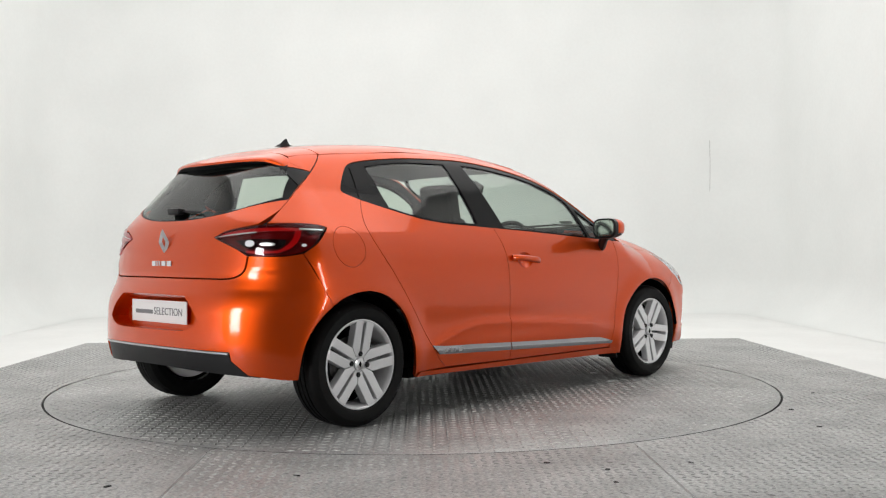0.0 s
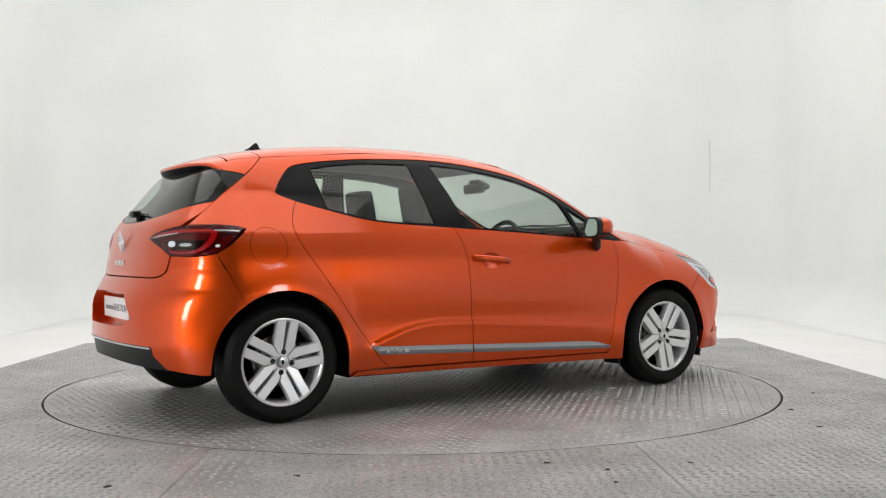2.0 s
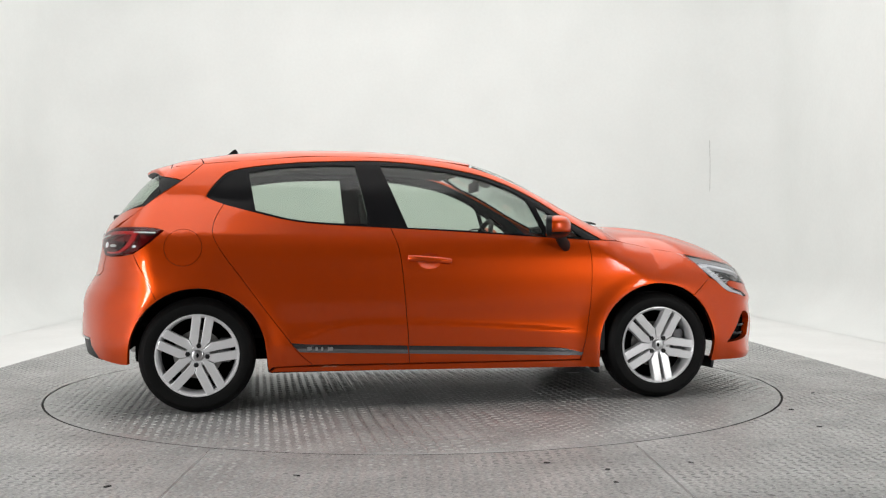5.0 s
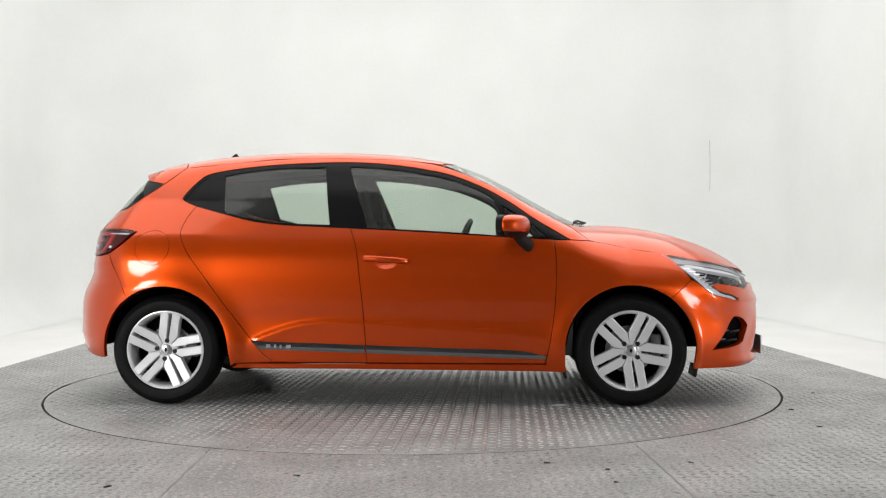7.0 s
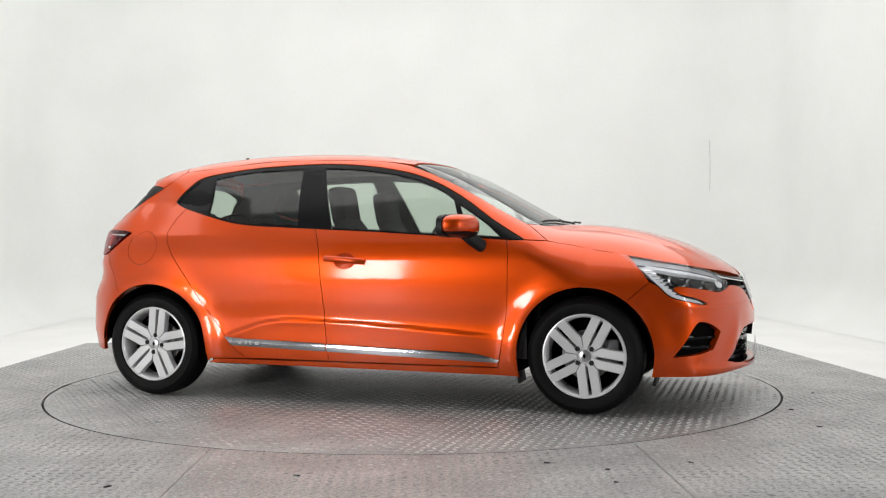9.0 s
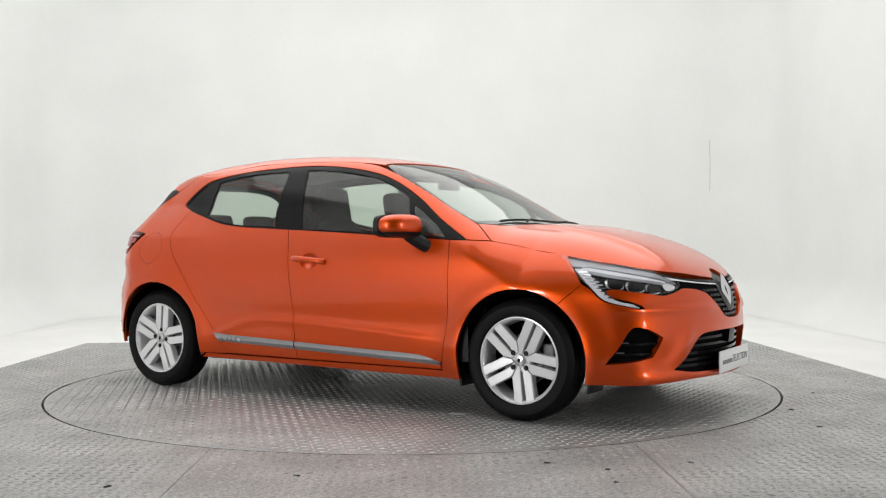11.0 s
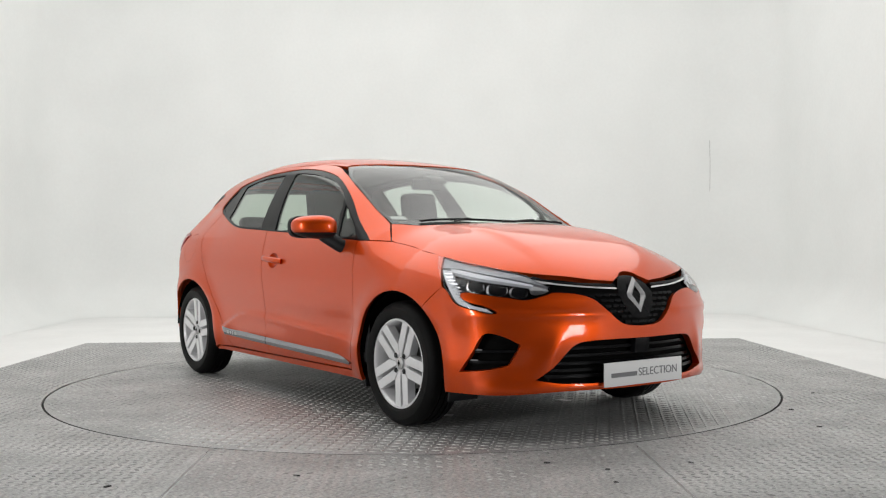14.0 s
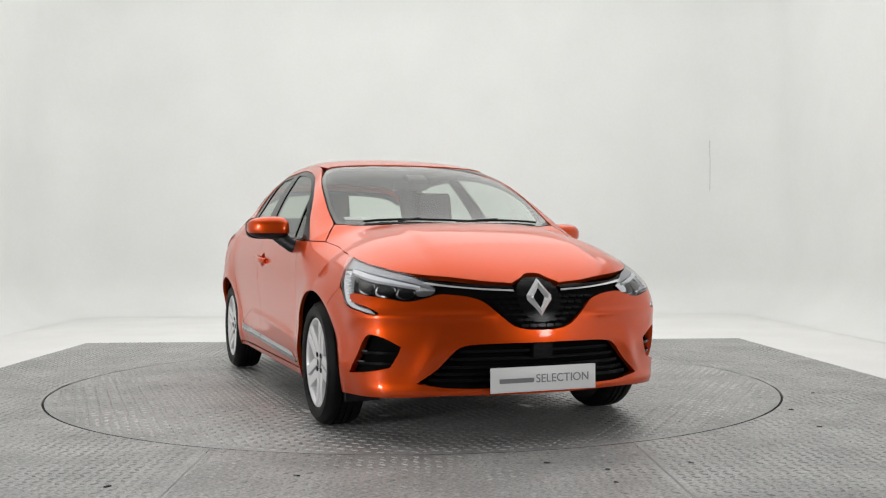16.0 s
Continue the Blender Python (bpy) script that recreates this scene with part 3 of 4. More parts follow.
front_pane = panel("front_side_window", "side", FRONTGLASS, WINDOW, car, "clear side window glass", gap=-0.003, out=-0.009, depth=0.002)
corner_pane = panel("corner_window", "side", FRONTQUARTER, WINDOW, car, "small fixed corner window", gap=-0.003, out=-0.009, depth=0.002)
rear_pane = panel("rear_side_window", "side", REARGLASS, WINDOW, car, "clear side window glass", gap=-0.003, out=-0.009, depth=0.002)
quarter_pane = panel("quarter_window", "side", QUARTERGLASS, GLOSS, car, "dark quarter window", gap=-0.002, out=-0.008, depth=0.002)
for ob in (rear_door, front_door, sill, front_wing, trim_black, front_pane, corner_pane, rear_pane, quarter_pane):
    both(ob)

# bonnet, windscreen, roof
FRONTEDGE = [(1.705, -0.662), (1.836, -0.595), (1.935, -0.47), (2.02, -0.263)]
bonnet_line = dup((1.125, 0.0))[:1] + [(1.108, -0.25), (1.045, -0.51)] + dup((0.956, -0.648)) + dup((1.082, -0.728)) + BONNETSIDE + [(1.60, -0.69)] + FRONTEDGE + dup((2.05, -0.12)) + [(2.03, -0.068)] + [(2.008, -0.03)]
panel("bonnet", "top", sided(bonnet_line), PAINT, car, step=0.03, depth=0.03)
screen_line = [(0.335, 0.0), (0.32, -0.25)] + dup((0.262, -0.505)) + edge([0.4, 0.55, 0.7, 0.82]) + dup((0.952, -0.640)) + [(1.04, -0.50), (1.10, -0.25)]
panel("windscreen", "top", sided(screen_line), SCREEN, car, "clear laminated windscreen with a black border", gap=0.004, out=-0.004, depth=0.004)
roof_line = [(0.325, 0.0), (0.31, -0.25)] + dup((0.252, -0.505)) + edge([0.1, -0.2, -0.5, -0.8, -1.1]) + dup((-1.269, -float(at(RAILY, -1.269)))) + [(-1.325, -0.25)]
panel("roof", "top", sided(roof_line), PAINT, car, step=0.04)

# nose
LAMPLOW = [(-50.5, 0.67), (-47.7, 0.613), (-43.0, 0.588), (-38.0, 0.575), (-40.4, 0.604), (-45.0, 0.628), (-46.6, 0.655), (-45.0, 0.666),
           (-41.6, 0.658), (-36.1, 0.645), (-31.2, 0.633), (-26.4, 0.652)]
MOUTH = [(-24.6, 0.663), (-21.3, 0.662), (-17.4, 0.652), (-14.2, 0.632), (-11.1, 0.585), (-7.2, 0.524), (-4.6, 0.508), (-1.5, 0.503)]
bumper_half = MOUTH[::-1] + LAMPLOW[::-1] + dup(WINGSEAM[0]) + dup(WINGSEAM[1]) + WINGSEAM[2:-1] + dup(WINGSEAM[-1]) + dup((WINGSEAM[-1][0], 0.205)) + [(-35.0, 0.208), (-22, 0.220), (-8, 0.220)]
LOWER = [(-2, 0.447), (-10, 0.447)] + [(-17.6, 0.441), (-20.2, 0.422), (-24.6, 0.336)] + dup((-29.2, 0.273)) + [(-22, 0.254), (-8, 0.250)]
FOG = dup((-47.0, 0.306)) + [(-43.7, 0.396), (-41.6, 0.466)] + [(-40.1, 0.486), (-36.5, 0.472)] + dup((-32.6, 0.434)) + [(-33.4, 0.398)] + dup((-35.3, 0.340)) + [(-40.4, 0.320)]
FOGL = [(-u, v) for u, v in FOG]
front_bumper = panel("front_bumper", "nose", mirrored(bumper_half), PAINT, car, holes=[mirrored(LOWER), FOG, FOGL], step=0.025, depth=0.035, gap=0.0002)
LAMP = dup((-57.1, 0.834)) + [(-49.5, 0.814), (-38.8, 0.780), (-30.1, 0.744)] + dup((-24.4, 0.690)) + LAMPLOW[::-1] + [(-53.6, 0.735)]
head_lens = panel("headlamp", "nose", LAMP, LENS, car, "clear headlamp with a bright C-shaped light strip", gap=0.003, out=0.001, depth=0.004, step=0.02)
GRILLETOP = [(-1.0, 0.745), (-3.0, 0.738), (-4.6, 0.722), (-6.2, 0.700), (-14.5, 0.708), (-24.2, 0.719)] + dup((-29.5, 0.742))
grille_half = GRILLETOP + dup((-24.4, 0.692)) + [(-26.0, 0.66)] + MOUTH
grille = panel("grille", "nose", mirrored(grille_half), LINER, car, "gloss black honeycomb upper grille", gap=0.001, out=-0.022, step=0.03)

# tail
TLAMP = dup((-22.7, 0.923)) + [(-26.7, 0.953), (-36.7, 0.980), (-45.5, 0.987), (-51.4, 0.982)] + dup((-54.1, 0.969)) + [(-51.3, 0.899), (-48.5, 0.856), (-43.0, 0.836), (-34.2, 0.838), (-30.0, 0.874)]
GATESEAM = moved([(-1.33, 1.296), (-1.382, 1.252), (-1.488, 1.173), (-1.56, 1.117), (-1.639, 1.052)], "side", "tail")
S1, S2, S3 = GATESEAM[1][0], GATESEAM[2][0], GATESEAM[3][0]
GLASSHALF = [(-4, 1.019), (-13, 1.025), (-24.1, 1.049), (-33.4, 1.084)] + dup((S3 + 2.6, 1.118)) + [(S2 + 4.4, 1.176)] + dup((S1 + 6.5, 1.240)) + [(-32.0, 1.30), (-8.0, 1.32)]
SURHALF = [(-4, 1.012), (-13, 1.018), (-24.1, 1.042), (-33.4, 1.077)] + dup((S3 + 0.7, 1.106)) + [(S2 + 0.5, 1.172)] + dup((S1 + 0.4, 1.250)) + [(-36, 1.315), (-8.0, 1.335)]
gate_half = [(-8, 0.731), (-22, 0.730), (-29.5, 0.733), (-33.0, 0.765)] + dup((-34.0, 0.835)) + [(-30.0, 0.874)] + dup((-22.7, 0.923)) + [(-26.7, 0.953)] + dup((-36.4, 0.984)) + [GATESEAM[4], GATESEAM[3], GATESEAM[2]] + dup(GATESEAM[1]) + [(-38, 1.325), (-10.0, 1.345)]
tailgate = panel("tailgate", "tail", mirrored(gate_half), PAINT, car, holes=[mirrored(SURHALF)], step=0.025)
panel("rear_window_surround", "tail", mirrored(SURHALF), GLOSS, car, "gloss black surround of the rear window", holes=[mirrored(GLASSHALF)], gap=0.001, out=-0.003)
panel("rear_window", "tail", mirrored(GLASSHALF), WINDOW, car, "tinted heated rear window", gap=-0.002, out=-0.005, depth=0.003)
tail_lens = panel("tail_lamp", "tail", TLAMP, REDLENS, car, "dark red wraparound tail lamp", gap=0.002, out=0.006, depth=0.012, step=0.015)
rear_half = [(-8, 0.726), (-22, 0.725), (-29.8, 0.728), (-33.4, 0.762)] + dup((-34.4, 0.834)) + [(-43.0, 0.832)] + dup(TAILSEAM[-1]) + [TAILSEAM[-2]] + dup(TAILSEAM[-3]) + TAILSEAM[-4:0:-1] + dup(TAILSEAM[0])
rear_half += dup((TAILSEAM[0][0] + 0.5, 0.262)) + [(-44.4, 0.262)] + dup((-35.0, 0.285)) + dup((-31.0, 0.350)) + dup((-30.6, 0.392)) + [(-20, 0.398), (-8, 0.402)]
RECESS = mirrored([(-6, 0.650)] + dup((-15.8, 0.646)) + [(-18.6, 0.60)] + dup((-22.0, 0.525)) + [(-17, 0.486), (-6, 0.480)])
panel("plate_recess", "tail", RECESS, PAINT, car, "hollow for the number plate", gap=-0.002, out=-0.085, depth=-0.084, step=0.03)
# the pressed line over the skirt's ends
GROOVE = dup((-31.5, 0.362)) + [(-36, 0.360)] + dup((-39.5, 0.372)) + [(-41.5, 0.395)] + dup((-41.0, 0.399)) + [(-38.5, 0.382)] + dup((-31.5, 0.372))
GROOVEL = [(-u, v) for u, v in GROOVE]
for g in (GROOVE, GROOVEL):
    panel("bumper_crease", "tail", g, PAINT, car, gap=0.0, out=0.0015, depth=0.001, step=0.02)
rear_bumper = panel("rear_bumper", "tail", mirrored(rear_half), PAINT, car, step=0.025, depth=0.02, holes=[RECESS], gap=0.0004)
skirt_half = [(-8, 0.389), (-20, 0.385)] + dup((-30.2, 0.379)) + dup((-30.8, 0.346)) + dup((-35.5, 0.272)) + [(-25, 0.285), (-8, 0.300)]
panel("rear_skirt", "tail", mirrored(skirt_half), BLACK, car, "black plastic lower rear skirt", out=-0.008, depth=0.05)
strip_half = [(-8, 0.402), (-20, 0.398)] + dup((-30.4, 0.391)) + dup((-30.2, 0.379)) + [(-20, 0.386), (-8, 0.390)]
panel("rear_strip", "tail", mirrored(strip_half), SATIN, car, "satin silver strip over the skirt", out=0.004, depth=0.01, step=0.012)
for ob in (head_lens, tail_lens):
    both(ob)


# ---- wheels ----
def wheel(phase, bolts):
    w = new("wheel")
    w.parent = car
    R, r = 0.306, 0.222
    prof = [(r - 0.012, 0.05), (r - 0.002, -0.086), (r + 0.006, -0.094), (r + 0.028, -0.100), (r + 0.05, -0.098), (R - 0.022, -0.088), (R - 0.010, -0.078),
            (R - 0.002, -0.062), (R, -0.04), (R - 0.001, -0.034), (R - 0.008, -0.033), (R - 0.008, -0.027), (R, -0.026), (R, -0.004), (R - 0.008, -0.003),
            (R - 0.008, 0.003), (R, 0.004), (R, 0.026), (R - 0.008, 0.027), (R - 0.008, 0.033), (R, 0.034), (R - 0.002, 0.06), (R - 0.012, 0.08), (r + 0.04, 0.095), (r - 0.012, 0.085)]
    part("tyre", spun(prof, 72), RUBBER, w, "black tyre", 28)
    part("rim", spun([(0.05, 0.05), (0.19, 0.055), (0.196, 0.02), (0.200, -0.070), (0.206, -0.082), (0.213, -0.088), (0.219, -0.087), (0.2215, -0.08), (0.2215, 0.05)], 72), ALLOY, w, "", 40)
    part("brake_disc", spun([(0.02, -0.015), (0.10, -0.018), (0.105, -0.005), (0.130, -0.005), (0.130, 0.012), (0.02, 0.012)], 40), STEEL, w, "grey steel brake disc")
    part("brake_caliper", box(0.06, 0.06, 0.13, 0.012, (0.14, -0.005, 0.02)), DARKALLOY, w)
    # added black disc that stands in for the shade behind the spokes
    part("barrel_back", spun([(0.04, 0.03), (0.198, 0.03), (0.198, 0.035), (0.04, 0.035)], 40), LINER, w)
    for k in range(5):
        a = radians(phase + 72 * k)
        for s in (-1, 1):
            # each arm leaves the hub beside its twin and spreads toward the rim
            h = [(0.035, 0.002), (0.035, 0.0245), (0.079, 0.0550), (0.140, 0.0550), (0.204, 0.0570), (0.212, 0.0095), (0.140, 0.0085), (0.064, 0.0065)]
            deep = [-0.072, -0.072, -0.0765, -0.0815, -0.087, -0.0873, -0.0815, -0.076]
            bm = bmesh.new()
            top, low = [], []
            for (rr, q), d in zip(h, deep):
                q *= s
                x, z = rr * math.cos(a) - q * math.sin(a), rr * math.sin(a) + q * math.cos(a)
                top.append(bm.verts.new((x, d, z)))
                low.append(bm.verts.new((x * 1.0, d + 0.045, z * 1.0)))
            bm.faces.new(top)
            bm.faces.new(low[::-1])
            for i in range(8):
                bm.faces.new((top[i], top[(i + 1) % 8], low[(i + 1) % 8], low[i]))
            bmesh.ops.recalc_face_normals(bm, faces=bm.faces[:])
            es = [e for e in bm.edges if all(v in top for v in e.verts)]
            bmesh.ops.bevel(bm, geom=es, offset=0.004, segments=2, affect="EDGES", profile=0.5)
            part("spoke", bm, ALLOY, w, "", 12)
    part("hub", spun([(0.0, -0.066), (0.052, -0.066), (0.060, -0.060), (0.064, -0.03)], 32), ALLOY, w)
    part("hub_cap", spun([(0.0, -0.080), (0.022, -0.079), (0.029, -0.076), (0.031, -0.066)], 32), SATIN, w, "silver centre cap with a dark emblem")
    d = slab([(0, 0.015), (0.009, 0), (0, -0.015), (-0.009, 0)], 0.0025, "y", -0.0825)
    part("cap_emblem", d, GLOSS, w)
    for k in range(4):
        a = radians(bolts + 90 * k)
        bm = spun([(0.0, -0.078), (0.010, -0.079), (0.0140, -0.0765), (0.0140, -0.06)], 6)
        bm.transform(Matrix.Translation((0.051 * math.cos(a), 0, 0.051 * math.sin(a))))
        part("wheel_bolt", bm, BLACK, w, "", 20)
    return w


WY = 0.744
rear_wheel = wheel(81.5, 82)
rear_wheel.matrix_basis = pose(-AXLE, -WY, 0.306)
front_wheel = wheel(279, 45)
front_wheel.matrix_basis = pose(AXLE, -WY, 0.306)
copy_thing(rear_wheel, pose(-AXLE, WY, 0.306, 0, 0, 180))
copy_thing(front_wheel, pose(AXLE, WY, 0.306, 0, 0, 180))

# wheel housings and underbody
for cx in (-AXLE, AXLE):
    for s in (-1, 1):
        bm = bmesh.new()
        rows = []
        for a in np.linspace(4, 176, 22):
            c, q = math.cos(radians(a)), math.sin(radians(a))
            rows.append([bm.verts.new((cx + r * c, s * y, 0.305 + r * q)) for r, y in ((0.350, 0.825), (0.362, 0.78), (0.362, 0.50), (0.05, 0.50))])
        for a, b in zip(rows, rows[1:]):
            for i in range(3):
                bm.faces.new((a[i], a[i + 1], b[i + 1], b[i]))
        part("wheel_housing", bm, LINER, car, "black felt wheel housing")
part("underbody", box(3.3, 0.96, 0.10, 0.02, (0.0, 0, 0.29)), LINER, car, "dark underbody")
# extra tray, out of sight, added to deepen the shade under the car
part("floor_tray", box(1.85, 1.40, 0.05, 0.02, (0.0, 0, 0.225)), LINER, car, "unseen tray added under the cabin to darken the ground")
part("floor_pan", box(1.85, 1.56, 0.06, 0.02, (0.0, 0, 0.225)), LINER, car)
part("exhaust_silencer", box(0.24, 0.6, 0.10, 0.045, (-1.60, 0.1, 0.31)), STEEL, car)

# ---- the car's fittings ----
def chain(*bms):
    """Joins bmeshes into the first."""
    out = bms[0]
    for b in bms[1:]:
        me = bpy.data.meshes.new("tmp")
        b.to_mesh(me)
        b.free()
        out.from_mesh(me)
        bpy.data.meshes.remove(me)
    return out


def on_skin(kind, pts, out=0.0):
    P = lift(kind, pts)
    return P + outward(P) * out


# spoiler: the roof's line carried on to a trailing lip, black below
def spoiler():
    root = dup((-1.273, -float(at(RAILY, -1.273)))) + edge([-1.33, -1.40]) + dup((-1.445, -float(at(RAILY, -1.445))))
    ob = panel("spoiler", "top", sided([(-1.331, -0.06), (-1.328, -0.25)] + root + [(-1.455, -0.25), (-1.46, -0.06)]), PAINT, car, "body-coloured roof spoiler", gap=0.001, depth=0.01)
    cheek = panel("cheek", "side", dup(rail([-1.275])[0]) + rail([-1.34, -1.40]) + dup(rail([-1.445])[0]) + dup((-1.490, 1.274)) + dup((-1.384, 1.254)) + [(-1.332, 1.297)], PAINT, ob, gap=0.001)
    attach("cheek", flip_mesh(cheek.data), ob)
    guard = panel("cheek_guard", "side", dup((-1.385, 1.250)) + dup((-1.492, 1.270)) + [(-1.512, 1.235)] + dup((-1.492, 1.174)) + [(-1.440, 1.210)], BLACK, ob, "black plastic cheek under the spoiler", gap=0.001, out=0.001)
    attach("cheek_guard", flip_mesh(guard.data), ob, "black plastic cheek under the spoiler")
    up, low, rows_u, rows_l = bmesh.new(), bmesh.new(), [], []
    for y in np.linspace(-0.515, 0.515, 35):
        x0, tip = -1.452, -1.622 + 0.50 * y * y
        f = lambda x: float(at(TOP, x) - at(CROWN, x) * y * y - 0.2 * y ** 4)
        start = lift("top", [(x0, y)])[0][2]
        sink = f(x0) - start
        end = 0.02 * (abs(y) / 0.515) ** 6
        prof = [(x0 + (tip - x0) * s, f(x0 + (tip - x0) * s) - sink - end * s) for s in (0, 0.25, 0.5, 0.75, 0.93)]
        zt = f(tip) - sink - end
        prof += [(tip, zt - 0.005), (tip + 0.003, zt - 0.016)]
        rows_u.append([up.verts.new((x, y, z)) for x, z in prof])
        rows_l.append([low.verts.new((x, y, z)) for x, z in ((tip + 0.003, zt - 0.016), (tip + 0.05, zt - 0.034), (-1.47, start - 0.085), (-1.43, start - 0.06))])
    for rows, bm in ((rows_u, up), (rows_l, low)):
        for p, q in zip(rows, rows[1:]):
            for i in range(len(p) - 1):
                bm.faces.new((p[i], p[i + 1], q[i + 1], q[i]))
    for k in (0, -1):
        up.faces.new([up.verts.new(v.co) for v in rows_u[k]] + [up.verts.new(v.co) for v in rows_l[k][1:]])
    part("lip", up, PAINT, ob, "", 50)
    part("underside", low, BLACK, ob, "", 50)


spoiler()

# side strips with a polished face, one on each door
STRIPTOP = [(-0.60, 0.350), (-0.154, 0.334)]
rs = dup((-0.805, 0.362)) + [(-0.70, 0.353), (-0.45, 0.345)] + dup((-0.172, 0.3345)) + dup((-0.165, 0.2905)) + [(-0.45, 0.300)] + dup((-0.755, 0.312))
fs = dup((-0.164, 0.334)) + [(0.30, 0.318), (0.70, 0.303)] + dup((0.838, 0.272)) + dup((0.826, 0.257)) + [(0.30, 0.275)] + dup((-0.157, 0.290))
for door, line in ((rear_door, rs), (front_door, fs)):
    def upright(P):
        """Turns the strip's face upright, its upper edge a little inwards."""
        mid = 0.320 - 0.035 * (P[:, 0] + 0.30)
        y = lift("side", np.stack([P[:, 0], mid], 1))[:, 1] - 0.010 + 0.06 * (P[:, 2] - mid) + 8 * (P[:, 2] - mid) ** 2
        return np.stack([0 * y, y - P[:, 1], 0 * y], 1)
    ob = panel("side_strip", "side", line, POLISH, door, "polished silver door strip", gap=0.0, out=0.0, depth=0.012, step=0.008, shift=upright)
bars = [(-0.715, 0.022), (-0.672, 0.012), (-0.640, 0.010), (-0.605, 0.026)]
for u, wd in bars:
    z = 0.333 - (u + 0.75) * 0.035
    panel("strip_mark", "side", dup((u, z - 0.009)) + dup((u + wd, z - 0.009)) + dup((u + wd, z + 0.009)) + dup((u, z + 0.009)), SATIN, rear_door, gap=0, out=0.0115, depth=0.003, step=0.01)

# door handles: a bowed bar over a shallow cup
def handle(door, x0, z0, cup):
    c = np.array([x0, z0 - 0.004])
    def bowl(P):
        r = ((P[:, 0] - c[0]) / 0.064) ** 2 + ((P[:, 2] - c[1]) / 0.043) ** 2
        return np.stack([0 * r, 0.026 * np.clip(1 - r, 0, 1), 0 * r], 1)
    bar = []
    for s in np.linspace(-1, 1, 11):
        q = on_skin("side", [(x0 + 0.118 * s, z0 - 0.009 * s)], 0.006 + 0.024 * (1 - s ** 4))[0]
        bar.append(q)
    h = part("door_handle", tube(bar, 0.0125, 10, 1.35), PAINT, door, "body-coloured pull handle", 60)
    panel("handle_cup", "side", cup, PAINT, door, gap=-0.002, out=0.0, depth=0.001, step=0.008, shift=bowl)


handle(front_door, -0.046, 0.803, CUP)
# the mirrored doors' fittings
left_front = [o for o in car.children if o.name.startswith("front_door") and o is not front_door][0]
left_rear = [o for o in car.children if o.name.startswith("rear_door") and o is not rear_door][0]
for a, b in ((front_door, left_front), (rear_door, left_rear)):
    for c in list(a.children):
        t = attach(c.name.split(".")[0], flip_mesh(c.data), b, c.get("label", ""))


# wing mirrors
def mirror(s):
    top = bmesh.new()
    bmesh.ops.create_uvsphere(top, u_segments=36, v_segments=22, radius=1)
    for v in top.verts:
        x, y, z = v.co
        # squared, with a flat back toward the driver
        g = lambda q, e: math.copysign(abs(q) ** e, q)
        x, y, z = g(x, 0.75), g(y, 0.7), g(z, 0.72)
        if x < 0:
            x *= 0.55
        v.co = (0.648 + 0.085 * x, s * 0.945 + 0.110 * y + 0.0, 0.985 + 0.062 * z * (1.0 - 0.14 * y * s) + 0.004 * y * s)
        v.co.x -= 0.035 * (abs(v.co.y) - 0.945) / 0.11
    low = top.copy()
    cut = 0.955
    bmesh.ops.bisect_plane(top, geom=top.verts[:] + top.edges[:] + top.faces[:], plane_co=(0, 0, cut), plane_no=(0, 0, 1), clear_inner=True)
    bmesh.ops.bisect_plane(low, geom=low.verts[:] + low.edges[:] + low.faces[:], plane_co=(0, 0, cut - 0.002), plane_no=(0, 0, 1), clear_outer=True)
    ob = part("wing_mirror", top, PAINT, car, "orange wing mirror on a black foot", 60)
    part("lower_shell", low, BLACK, ob, "", 60)
    face = [(s * 0.945 + 0.090 * math.copysign(abs(math.cos(a)) ** 0.6, math.cos(a)), 0.985 + 0.050 * math.copysign(abs(math.sin(a)) ** 0.6, math.sin(a))) for a in np.linspace(0, 2 * math.pi, 28, endpoint=False)]
    bm = slab(face, 0.004, "x", 0.590)
    for v in bm.verts:
        v.co.x -= 0.035 * (abs(v.co.y) - 0.945) / 0.11
    part("mirror_glass", bm, CHROME, ob, "mirror glass")
    rim = slab([(q[0] * 1.0 + (q[0] - s * 0.945) * 0.20, q[1] + (q[1] - 0.985) * 0.22) for q in face], 0.030, "x", 0.5945)
    for v in rim.verts:
        v.co.x -= 0.035 * (abs(v.co.y) - 0.945) / 0.11
    part("glass_rim", rim, BLACK, ob)
    foot = tube([(0.675, s * 0.90, 0.945), (0.70, s * 0.865, 0.915), (0.735, s * 0.83, 0.885), (0.750, s * 0.80, 0.872)], 0.026, 12, 1.4)
    part("foot", foot, BLACK, ob)
    return ob


mirror(-1)
mirror(1).location = (0, -0.06, -0.035)

# headlamps
head_left = [o for o in car.children if o.name.startswith("headlamp") and o is not head_lens][0]
BROW = dup((-56.2, 0.829)) + [(-49.5, 0.809), (-38.8, 0.775), (-30.1, 0.739)] + dup((-25.2, 0.693)) + [(-29, 0.712), (-35, 0.736), (-42, 0.760), (-48.5, 0.778)] + dup((-53.8, 0.782))
CSTRIP = dup((-53.4, 0.770)) + [(-50.0, 0.676), (-47.5, 0.619), (-43.0, 0.593)] + dup((-38.8, 0.580)) + dup((-40.3, 0.597)) + [(-44.6, 0.617), (-47.2, 0.655), (-48.6, 0.700)] + dup((-50.2, 0.768))
def lamp_cell(u, v, wu, wv):
    return [(u - wu, v - wv * 0.7), (u + wu * 0.8, v - wv), (u + wu, v + wv * 0.6), (u - wu * 0.9, v + wv)]


